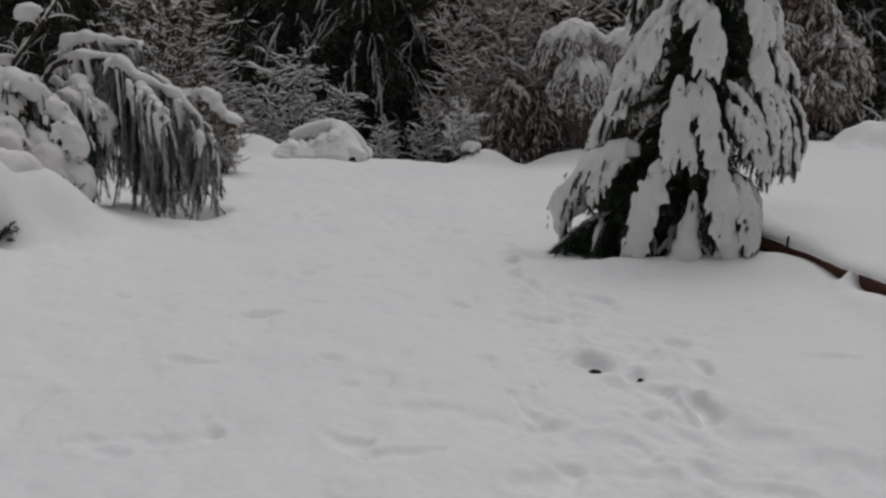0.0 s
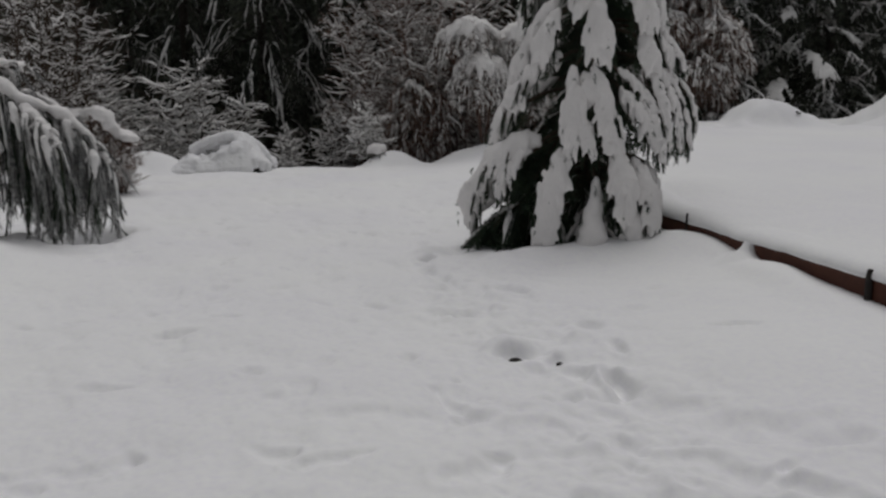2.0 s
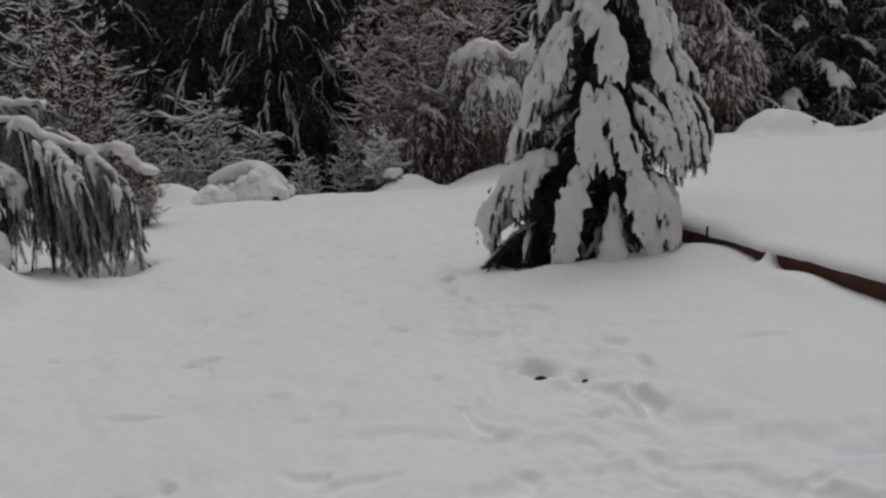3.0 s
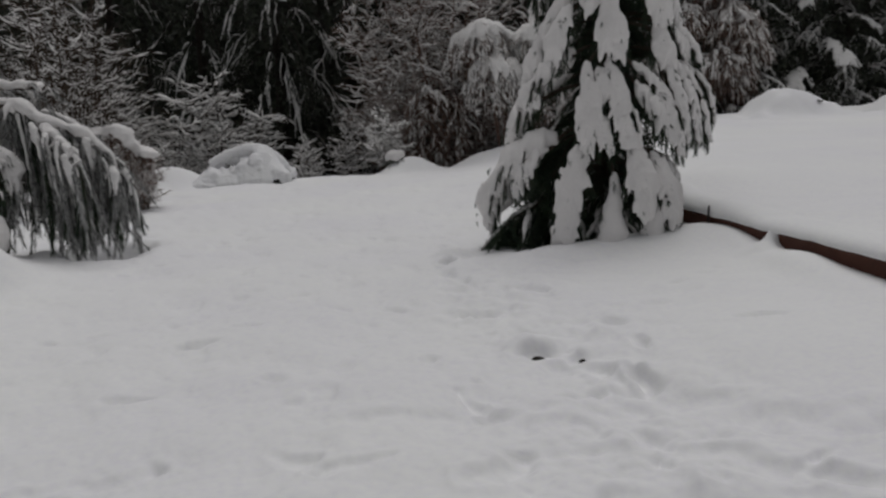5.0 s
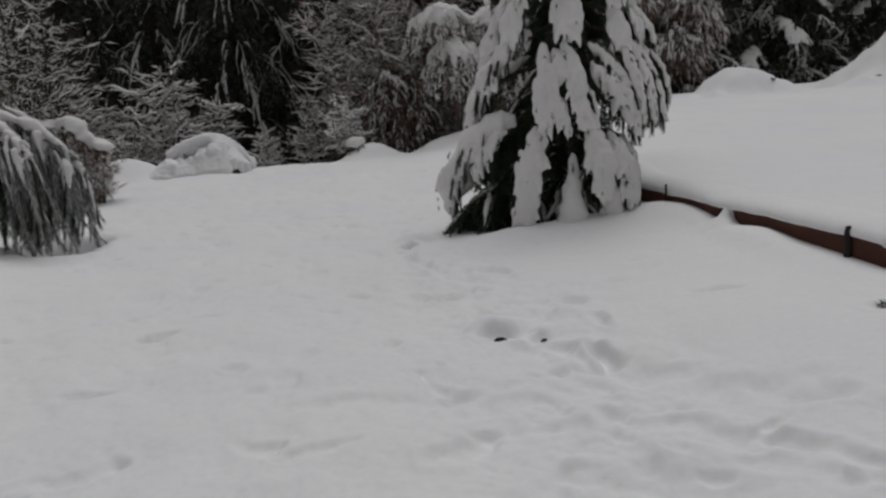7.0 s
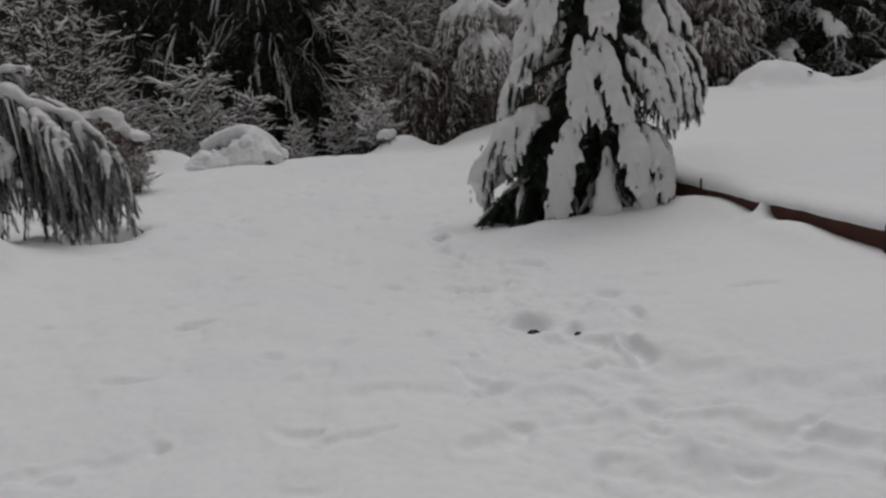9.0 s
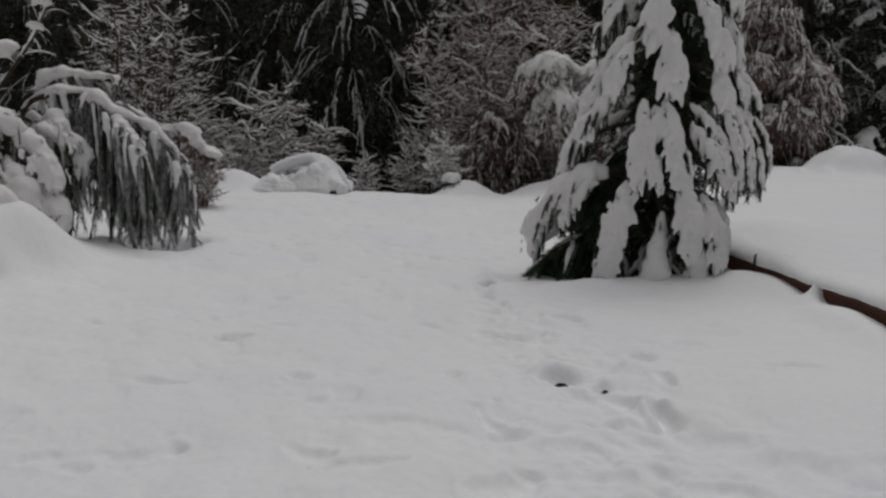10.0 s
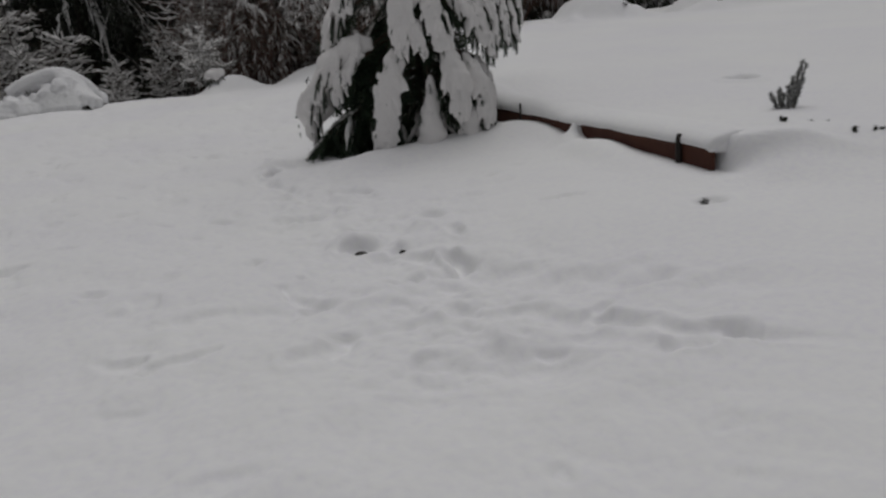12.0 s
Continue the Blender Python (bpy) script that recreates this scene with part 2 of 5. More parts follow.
# troughs where feet dragged from print to print: half width, depth, and the way they take
TROUGHS = [(0.06, 0.062, [(1.80, 2.86), (1.90, 2.74), (1.97, 2.57), (2.08, 2.50), (2.16, 2.42)]), (0.04, 0.045, [(2.16, 2.42), (2.20, 2.28), (2.24, 2.14)]), (0.06, 0.06, [(1.93, 2.50), (1.99, 2.46)]), (0.06, 0.036, [(1.22, 3.13), (1.36, 3.18), (1.50, 3.10), (1.53, 2.97), (1.66, 2.86)]),
           (0.13, 0.075, [(1.50, 4.12), (1.60, 3.80), (1.75, 3.58), (1.98, 3.40), (2.2, 3.28)]), (0.055, 0.06, [(-1.56, 3.42), (-1.40, 3.47), (-1.16, 3.45), (-1.06, 3.53)]), (0.05, 0.04, [(-1.62, 3.34), (-1.42, 3.30)])]
TROUGHS += [(0.04, 0.032, [(-0.50, 3.56), (-0.42, 3.47), (-0.33, 3.44)]), (0.045, 0.035, [(-0.22, 3.32), (-0.10, 3.36), (0.02, 3.42)]),
           (0.06, 0.04, [(0.40, 3.14), (0.50, 3.16), (0.61, 3.32)]), (0.04, 0.05, [(0.44, 4.25), (0.46, 4.10), (0.52, 3.92)]), (0.06, 0.065, [(0.95, 6.36), (1.12, 6.52), (1.38, 6.34)])]
TROUGHS += [(0.06, 0.06, [(0.68, 5.92), (0.86, 5.90), (1.06, 5.86)]), (0.05, 0.04, [(-1.22, 6.58), (-0.95, 6.68), (-0.55, 6.98)]), (0.06, 0.025, [(1.60, 2.70), (1.76, 2.62), (1.84, 2.50)]), (0.12, 0.03, [(2.30, 2.86), (2.5, 2.82), (2.75, 2.74)]),
            (0.07, 0.05, [(0.66, 7.6), (0.80, 7.0), (0.92, 6.5)])]
# lines of old prints, half snowed in: ends, number, depth
TRACKS = [(-0.25, 4.2, 0.2, 9.2, 14, 0.022), (0.1, 9.0, -0.5, 18.5, 34, 0.05), (0.6, 9.0, 0.9, 16.5, 22, 0.045), (-1.9, 5.2, -0.3, 8.8, 12, 0.03), (-2.6, 8.0, -0.9, 14.0, 12, 0.04), (1.6, 5.4, 3.0, 6.4, 7, 0.025), (1.15, 5.6, 0.8, 7.4, 9, 0.04), (1.35, 5.4, 1.4, 3.2, 12, 0.02), (0.6, 6.6, 0.9, 4.2, 9, 0.018)]
PRINTS = [(x, y, a, b, turn, 1.7 * deep) for x, y, a, b, turn, deep in DUG] + SINGLE + [(x, y, 0.85 * a, 0.85 * b, turn, 0.8 * deep) for x, y, a, b, turn, deep in NEAR]
_r = random.Random(3)
for ax, ay, bx, by, count, deep in TRACKS:
    for k in range(count):
        s = (k + 0.5) / count
        PRINTS.append((ax + (bx - ax) * s + _r.gauss(0, 0.11), ay + (by - ay) * s + _r.gauss(0, 0.09), _r.uniform(0.06, 0.13), _r.uniform(0.04, 0.08), _r.gauss(0, 0.5), deep * _r.uniform(0.4, 1.3)))
# crumbs and heaps thrown up along the trodden way
HEAPS = [(1.52 + _r.gauss(0, 0.07) - 0.24 * k / 26, 5.4 - 2.6 * k / 26 + _r.gauss(0, 0.07), _r.uniform(0.035, 0.08), _r.uniform(0.008, 0.022)) for k in range(26)]
MOUNDS = [(-4.2, 7.75, 0.5, 0.5, 0.24), (-4.6, 8.15, 1.05, 1.0, 0.46), (-4.75, 6.9, 0.75, 0.75, 0.42), (-4.35, 7.25, 0.55, 0.35, 0.2), (-7.2, 7.8, 2.0, 2.5, 0.6), (0.95, 20.7, 0.70, 0.6, 0.46), (3.0, 20.7, 0.9, 0.6, 0.36), (-4.9, 19.4, 0.9, 0.7, 0.45),
          (9.55, 18.4, 0.75, 0.8, 0.62), (10.45, 18.4, 0.55, 0.7, 0.30), (11.7, 18.6, 0.6, 0.9, -0.16), (14.6, 18.4, 1.6, 1.2, 1.5), (2.2, 7.7, 1.1, 0.35, 0.13), (2.6, 8.9, 0.6, 0.5, -0.12)]
MOUNDS += [(4.0, 9.4, 0.6, 0.6, 0.16), (3.52, 6.66, 0.09, 0.06, 0.16), (3.44, 6.64, 0.2, 0.13, 0.06), (3.4, 6.15, 0.22, 0.5, 0.085), (3.5, 5.55, 0.3, 0.8, 0.05), (3.3, 7.5, 0.25, 0.7, 0.05), (3.46, 7.15, 0.2, 0.45, 0.075), (-4.05, 6.98, 0.28, 0.16, -0.2), (3.95, 4.4, 0.3, 0.25, 0.05), (0.82, 8.34, 0.22, 0.14, 0.11), (1.01, 5.04, 0.19, 0.09, 0.06), (1.24, 4.82, 0.10, 0.06, 0.035), (-3.8, 7.95, 0.38, 0.38, 0.12)]


def ground_z(x, y):
    x, y = np.asarray(x, float), np.asarray(y, float)
    lower = 0.19 * smooth((x - 0.9) / 2.7) - 0.02 * smooth((-x - 1) / 3)
    back = np.maximum(smooth((x - board_x(np.clip(y, 3, 12))) / 1.8), smooth((y - 8.8) / 2.5))
    upper = 0.44 + 0.036 * (np.clip(y, 0, 19) - 5) * back + 0.02 * (np.clip(x, 0, 18) - 3.5)
    out = smooth((4.74 - y) / 0.8) + smooth((y - 9.2) / 2.5)
    wide = 0.09 + 2.2 * out
    w = smooth((x - board_x(np.clip(y, 3, 12)) - 0.05 + 0.3 * out) / wide)
    z = lower * (1 - w) + upper * w
    r = np.hypot(x, y)
    left = 1 - smooth((x - 4.0) / 2.0)
    z = z - (0.5 + 0.15 * left) * smooth((y - 19.6 - (1 - left) * 0.8) / 4.0)
    for mx, my, sx, sy, h in MOUNDS:
        z = z + h * np.exp(-(((x - mx) / sx) ** 2 + ((y - my) / sy) ** 2) ** 1.3)
    z = z + 0.11 * smooth((y - 16.8) / 1.0) * smooth((20.5 - y) / 1.0) * smooth((x - 7.5) / 1.0) * (vnoise(x * 1.7, y * 1.7 + 5) + 0.5 * vnoise(x * 4.1, y * 4.1))
    near = 1 - smooth((r - 25) / 40)
    calm = 1 - 0.75 * smooth((x - 1.7) / 0.8)
    z = z + near * (0.035 * vnoise(x * 0.9 + 40, y * 0.9) + 0.028 * vnoise(x * 2.3, y * 2.3 + 17) * calm + 0.015 * vnoise(x * 5.1 + 9, y * 5.1) * calm
                    + 0.006 * vnoise(x * 11 + 3, y * 11) * calm + 0.0025 * vnoise(x * 24, y * 24 + 5) * calm)
    # the trodden way past the spruce, and soft dimples of old prints over the open snow
    trod = smooth(1.5 - np.abs(x - 0.95 - 0.02 * (y - 4)) / 0.45) * smooth((y - 2.2) / 0.6) * smooth((9 - y) / 3)
    pock = smooth((vnoise(x * 3.1 + 11, y * 2.4 + 4) - 0.25) / 0.4) * smooth((vnoise(x * 6.3, y * 6.3 + 50) + 0.5) / 0.6)
    z = z - pock * near * (1 - smooth((np.abs(x + 0.3) - 1.6) / 1.2)) * smooth((y - 2.3) / 0.8) * smooth((20 - y) / 3) * (0.022 + 0.012 * smooth((y - 6) / 5))
    z = z + trod * (0.016 * vnoise(x * 5.3 + 70, y * 5.3) + 0.015 * vnoise(x * 11.7, y * 11.7 + 33) + 0.006 * vnoise(x * 23, y * 23 + 8)) - 0.012 * trod
    # uneven rims
    wx = 0.026 * vnoise(x * 6 + 30, y * 6) + 0.012 * vnoise(x * 17, y * 17)
    wy = 0.026 * vnoise(x * 6, y * 6 + 60) + 0.012 * vnoise(x * 17 + 8, y * 17)
    worn = 0.85 + 0.30 * vnoise(x * 5.5 + 90, y * 5.5 + 12)
    broken = np.clip(0.75 + 0.6 * vnoise(x * 6 + 21, y * 6 + 47), 0.15, 1.3)
    tx, ty = wx + 0.016 * vnoise(x * 10 + 5, y * 10 + 31), wy + 0.016 * vnoise(x * 10 + 77, y * 10)
    for px, py, a, b, turn, deep in PRINTS:
        reach = 3 * max(a, b) + 0.1
        k = (np.abs(x - px) < reach) & (np.abs(y - py) < reach)
        if not k.any():
            continue
        dx, dy = x[k] - px + wx[k], y[k] - py + wy[k]
        c, s = math.cos(turn), math.sin(turn)
        e = np.sqrt(((dx * c + dy * s) / a) ** 2 + ((-dx * s + dy * c) / b) ** 2)
        z[k] += worn[k] * deep * (-1.0 * smooth((1.4 - e) / 0.95) + 0.15 * np.exp(-(e - 1.75) ** 2 * 5))
    for half, deep, way in TROUGHS:
        px, py = [p[0] for p in way], [p[1] for p in way]
        k = (x > min(px) - 0.6) & (x < max(px) + 0.6) & (y > min(py) - 0.6) & (y < max(py) + 0.6)
        if not k.any():
            continue
        dx, dy = x[k] + tx[k], y[k] + ty[k]
        d = np.full(dx.shape, 9.0)
        for (ax, ay), (bx, by) in zip(way, way[1:]):
            f = np.clip(((dx - ax) * (bx - ax) + (dy - ay) * (by - ay)) / ((bx - ax) ** 2 + (by - ay) ** 2), 0, 1)
            d = np.minimum(d, np.hypot(dx - ax - f * (bx - ax), dy - ay - f * (by - ay)))
        d = d / (half * (0.55 + 0.5 * broken[k]))
        z[k] += broken[k] * deep * (-0.9 * smooth((1.7 - d) / 1.35) + 0.15 * np.exp(-(d - 1.8) ** 2 * 4))
    for hx, hy, half, tall in HEAPS:
        k = (np.abs(x - hx) < 0.3) & (np.abs(y - hy) < 0.3)
        if k.any():
            z[k] += tall * np.exp(-(((x[k] - hx + wx[k]) / half) ** 2 + ((y[k] - hy + wy[k]) / half) ** 2))
    return z


def at(x, y, dz=0.0):
    """A place on the snow."""
    return (x, y, float(ground_z(np.array([x]), np.array([y]))[0]) + dz)


def rest(x, y, dz=0.0, r=0.04):
    """A place on the snow, its height taken over a small patch."""
    k = np.linspace(-r, r, 5)
    gx, gy = np.meshgrid(x + k, y + k)
    return (x, y, float(ground_z(gx.ravel(), gy.ravel()).max()) + dz)


def make_ground():
    front = np.linspace(-43, 43, 440)
    back = np.linspace(47, 313, 40)
    ang = np.radians(np.concatenate([front, back]))
    rad = np.concatenate([[0.0, 0.3, 0.6, 0.9], 1.15 * (11 / 1.15) ** np.linspace(0, 1, 440), 11 * (30 / 11) ** (np.arange(1, 131) / 130), 30 * (3000 / 30) ** (np.arange(1, 40) / 39)])
    A, Rr = np.meshgrid(ang, rad)
    x, y = Rr * np.sin(A) + 0.02, Rr * np.cos(A) - 0.3 * np.exp(-Rr)
    z = ground_z(x.ravel(), y.ravel())
    v = np.stack([x.ravel(), y.ravel(), z], 1)
    n, m = len(ang), len(rad)
    i = np.arange(m - 1)[:, None] * n
    j = np.arange(n)[None]
    k = (j + 1) % n
    q = np.stack([i + j, i + n + j, i + n + k, i + k], -1).reshape(-1, 4)[:, ::-1]
    g = Geo()
    g.add(v, q)
    ob = part("ground", g, SNOW_GROUND)
    return tagged(ob, "trampled white snow field with footprints and drifts", "snow ground", kind="structure")


make_ground()


# ------------------------------------------------------------------ edging board
def make_board():
    ob = thing("garden_edging", at(3.6, 6.4, 0), "reddish brown wooden edging boards half buried in snow", "garden edging")
    o = np.array(ob.location)
    for name, y0, y1, top in (("plank", 4.78, 6.62, 0.355), ("plank", 6.63, 9.2, 0.345)):
        g = Geo()
        n = 24
        ys = np.linspace(y0, y1, n)
        xs = board_x(ys) + 0.006 * vnoise(ys * 2, ys * 0 + 3)
        b = 0.006
        prof = [(-0.02, -0.25), (-0.02, top - b), (-0.02 + b, top), (0.02 - b, top), (0.02, top - b), (0.02, -0.25)]
        v = np.array([[(xs[i] + px, ys[i], pz) for px, pz in prof] for i in range(n)]).reshape(-1, 3) - o
        k = len(prof)
        q = [(i * k + j, i * k + (j + 1) % k, (i + 1) * k + (j + 1) % k, (i + 1) * k + j) for i in range(n - 1) for j in range(k)]
        g.add(v, q)
        for end in (0, n - 1):
            c = end * k
            g.q.append(np.array([[c, c + 1, c + 4, c + 5], [c + 1, c + 2, c + 3, c + 4]]))
        part(name, g, BOARD, ob, flat=True)
    for y, h, r in ((5.12, 0.43, 0.026), (7.72, 0.47, 0.013)):
        g = Geo()
        x = board_x(y) - (0.045 if r > 0.02 else 0.075)
        tube(g, np.array([(x, y, -0.2), (x, y, h - 0.04), (x + 0.004, y, h - 0.01), (x + 0.005, y, h)]) - o, [r, r, r * 0.9, r * 0.6], 8, rough=0.1)
        part("stake", g, STAKE, ob, "dark upright wooden stake")
    return ob


def make_lip():
    """The rounded edge of the snow that lies on the boards."""
    g = Geo()
    n = 140
    ys = np.linspace(4.765, 9.5, n)
    fade = smooth((ys - 4.72) / 0.12) * smooth((9.55 - ys) / 0.6)
    xs = board_x(ys)
    prof = [(0.5, -0.06), (0.34, -0.006), (0.2, 0.010), (0.1, 0.006), (0.03, -0.006), (-0.02, -0.03), (-0.05, -0.06), (-0.056, -0.085), (-0.045, -0.10), (-0.01, -0.105), (0.1, -0.12), (0.5, -0.15)]
    top = np.max([ground_z(xs + dx, ys) for dx in (0.16, 0.24, 0.32, 0.4)], axis=0) + 0.004
    top[:20] = np.maximum(top[:20], 0.455)
    v = []
    for i in range(n):
        wob = 0.014 * float(vnoise(ys[i] * 3.0, 1.5)) + 0.008 * float(vnoise(ys[i] * 9.0, 7.5))
        base = float(ground_z(np.array([xs[i] + 0.5]), np.array([ys[i]]))[0])
        for px, pz in prof:
            z = top[i] + pz * (max(1.0, (top[i] - 0.352) / 0.105) if px < 0.15 else 1.0)
            if px > 0.15:
                z = z * (1 - (px - 0.15) / 0.35) + (base + pz) * (px - 0.15) / 0.35
            v.append((xs[i] + px + (wob if px < 0.12 else 0), ys[i], z + wob * 0.5 - (1 - fade[i]) * (0.03 + 0.25 * (px > 0.3))))
    k = len(prof)
    q = [(i * k + j, i * k + (j + 1) % k, (i + 1) * k + (j + 1) % k, (i + 1) * k + j) for i in range(n - 1) for j in range(k)]
    g.add(v, np.array(q)[:, ::-1])
    g.q.append(np.array([[0, 1, 10, 11], [1, 2, 9, 10], [2, 3, 8, 9], [3, 4, 7, 8], [4, 5, 6, 7]]))
    return tagged(part("snow_ledge", g, SNOW_GROUND), "thick rounded snow lying along the edging boards", "snow", kind="structure")


make_board()
make_lip()


# ------------------------------------------------------------------ conifers under snow
def resample(line, n):
    m = len(line)
    idx = np.linspace(0, m - 1, n)
    lo = np.clip(idx.astype(int), 0, m - 2)
    fr = (idx - lo)[:, None]
    return line[lo] * (1 - fr) + line[lo + 1] * fr


def fuse(ob, voxel, rounds=2, rough=0.0):
    """Melts the overlapping lumps of one load of snow into one skin."""
    rm = ob.modifiers.new("fuse", "REMESH")
    rm.mode, rm.voxel_size, rm.use_smooth_shade = "VOXEL", voxel, True
    sm = ob.modifiers.new("soften", "SMOOTH")
    sm.factor, sm.iterations = 0.5, rounds
    if rough:
        dp = ob.modifiers.new("lumps", "DISPLACE")
        dp.texture, dp.strength, dp.mid_level, dp.texture_coords = CLOTS, rough, 0.5, "GLOBAL"


CLOTS = bpy.data.textures.new("clots", "CLOUDS")
CLOTS.noise_scale, CLOTS.noise_depth = 0.06, 3


def bough(rng, snow, leaf, wood, root, azim, length, rise, drop, thick, fingers, needle=(0.045, 0.006), density=260, spread=0.9, cover=1.0, seg=10, sides=8, main=1.0, light=False, shoot=1.0):
    """One drooping branch: its wood, hanging side shoots with needles, and fingers of snow lying on them."""
    s = np.linspace(0, 1, 9)
    d = np.array([math.cos(azim), math.sin(azim)])
    spine = np.zeros((9, 3))
    spine[:, :2] = d * (length * s ** 0.92)[:, None]
    spine[:, 2] = rise * s - drop * s ** 1.8
    spine += root
    spine[1:] += rng.normal(size=(8, 3)) * 0.012 * length
    tube(wood, spine, np.linspace(0.022, 0.005, 9) * (0.6 + 0.5 * length), 3 if light else 5)
    needles(leaf, spine, int(density * length), needle[0], needle[1], rng, 0.6, 0.1)
    side = np.array([-d[1], d[0], 0])
    shoots = [(spine[2:], main)]
    for k in range(fingers):
        f = 0.22 + 0.72 * (k + rng.random() * 0.6) / fingers
        i = int(f * 8)
        p = spine[i] + (spine[min(i + 1, 8)] - spine[i]) * (f * 8 - i)
        sgn = 1 if k % 2 else -1
        ln = length * (0.42 - 0.2 * abs(f - 0.5)) * (0.7 + 0.6 * rng.random()) * shoot
        out = np.array([d[0], d[1], 0]) * (0.55 + 0.3 * rng.random()) + side * sgn * spread * (0.5 + 0.5 * rng.random())
        e = p + out * ln * 0.75 + np.array([0, 0, -ln * (0.55 + 0.5 * rng.random())])
        line = arc(p, e, (-0.28 if light else -0.12) * ln, 7, 0.03 if light else 0.008, rng)
        shoots.append((line, 0.55 + 0.3 * rng.random()))
        if not light:
            tube(wood, line, np.linspace(0.008, 0.003, 7), 3)
        for m in range(1 if light else 3):
            q = line[2 + m + int(rng.random() * 2)]
            hang = q + np.array([rng.normal() * 0.05, rng.normal() * 0.05, -0.08 - 0.12 * rng.random()]) * (0.6 + 0.6 * length)
            needles(leaf, np.array([q, hang]), int(density * 0.13), needle[0], needle[1], rng, 0.6, 0.3)
        needles(leaf, line, int(density * ln * 1.1), needle[0], needle[1], rng, 0.6, 0.25)
    if light:
        if rng.random() < cover:
            for line, w in shoots:
                if w != main and rng.random() > 0.55:
                    continue
                p = resample(line, 7)
                r = thick * (1.0 if w == main else 0.6) * np.array([0.1, 0.6, 1.0, 0.95, 0.85, 0.5, 0.1]) * (0.25 + 1.3 * rng.random(7))
                tube(snow, p + np.array([0, 0, thick * 0.3]), 0.7 * r, 5 if w == main else 4, 0.55, 0.2, 0.5, 7)
                needles(snow, p[1:], int((34 if w == main else 18) * np.linalg.norm(p[-1] - p[0])) + 4, thick * 1.5, thick * 0.42, rng, 1.0, 0.7)
        return
    for line, w in shoots:
        if rng.random() > cover:
            continue
        u = np.linspace(0, 1, seg)
        p = resample(line, seg)
        r = thick * w * np.clip(np.sin(np.pi * (0.12 + 0.80 * u)) ** 0.7 * (1.05 - 0.35 * u), 0.02, None)
        r[0] *= 0.4
        r[-1] *= 0.25
        tube(snow, p + np.array([0, 0, thick * w * 0.15]), r, sides, 0.62, 0.25, 0.38, 5.0 / max(thick, 0.03) * 0.5)


def laden_bough(rng, root, azim, reach, tip, width, dense=1.0, fan=1.0):
    """A bough of the young spruce under one broad pad of snow with ragged fingers at its rim."""
    snow, leaf, wood = Geo(), Geo(), Geo()
    s = np.linspace(0, 1, 13)
    d = np.array([math.cos(azim), math.sin(azim)])
    side = np.array([-d[1], d[0], 0])
    fall = root[2] - tip
    spine = np.zeros((13, 3))
    spine[:, :2] = d * (reach * (1.3 * s - 0.3 * s ** 2))[:, None]
    spine[:, 2] = 0.12 * fall * np.sin(s * math.pi) - fall * s ** 1.75
    spine += root
    spine[2:] += side * (np.sin(s[2:] * 5 + rng.random() * 6) * 0.03)[:, None]
    tube(wood, spine, np.linspace(0.024, 0.006, 13), 6)
    needles(leaf, spine[2:], int(900 * dense * reach), 0.05, 0.006, rng, 0.5, 1.3)
    u = np.linspace(0, 1, 18)
    first = 0.26 if reach < 1.4 else 0.40
    fine = resample(spine, 201)
    pad = resample(fine[int(first * 200):], 18)
    full = np.clip(np.sin(np.pi * (0.12 + 0.80 * u)), 0.05, None) ** 0.7 * (0.95 + 0.18 * np.sin(u * 9 + rng.random() * 6))
    tube(snow, pad + np.array([0, 0, width * 0.12]), 0.82 * width * full * (1.0 if fan == 1.0 else 0.35 + 0.65 * rng.random(18)), 14, 0.8, 0.15, 0.35, 11)
    n = 2 * int((10 + 12 * reach) * (1.0 if dense > 0.5 else 0.5))
    for k in range(n):
        f = (k + 0.3 + 0.5 * rng.random()) / n
        p = fine[int((first + (0.99 - first) * f) * 200)]
        sgn = 1 if k % 2 else -1
        swell = np.sin(np.pi * (0.15 + 0.72 * f)) ** 0.7
        ln = width * (1.15 + 1.4 * rng.random()) * swell * fan
        out = np.array([d[0], d[1], 0]) * (0.5 + 0.3 * rng.random()) + side * sgn * (0.75 + 0.3 * rng.random()) * (1 - 0.55 * f)
        e = p + out * ln * 0.85 + np.array([0, 0, -ln * (0.55 + 0.6 * rng.random())])
        e[2] = max(e[2], 0.02)
        line = arc(p, e, -0.18 * ln, 7, 0.004, rng)
        tube(wood, line, np.linspace(0.008, 0.003, 7), 3)
        w = width * (0.25 + 0.17 * rng.random()) * (0.6 + 0.4 * swell)
        q = resample(line, 9)
        tube(snow, q + np.array([0, 0, w * 0.25]), w * np.array([0.9, 1.0, 1.0, 0.95, 0.86, 0.72, 0.54, 0.34, 0.12]), 8, 0.9, 0.1, 0.3, 14)
        low = np.array([0, 0, 0.03])
        needles(leaf, line - low, int((280 * ln + 32) * dense), 0.045, 0.006, rng, 0.7, 1.2)
        for m in range(3):
            a = q[2 + 2 * m] + side * sgn * w * rng.normal() * 0.6 - low
            h = a + np.array([rng.normal() * 0.02, rng.normal() * 0.02, -0.07 - 0.10 * rng.random()]) + out * 0.03
            h[2] = max(h[2], 0.0)
            needles(leaf, np.array([a, h]), int(42 * dense), 0.045, 0.006, rng, 0.9, 0.9)
            if m == 2 and rng.random() < 0.6:
                ww = width * (0.10 + 0.10 * rng.random())
                tube(snow, np.array([a + low * 1.5, a * 0.5 + h * 0.5 + low, h + low]), ww * np.array([1.0, 0.8, 0.2]), 6, 0.9, 0.1, 0.2, 25)
    return snow, leaf, wood


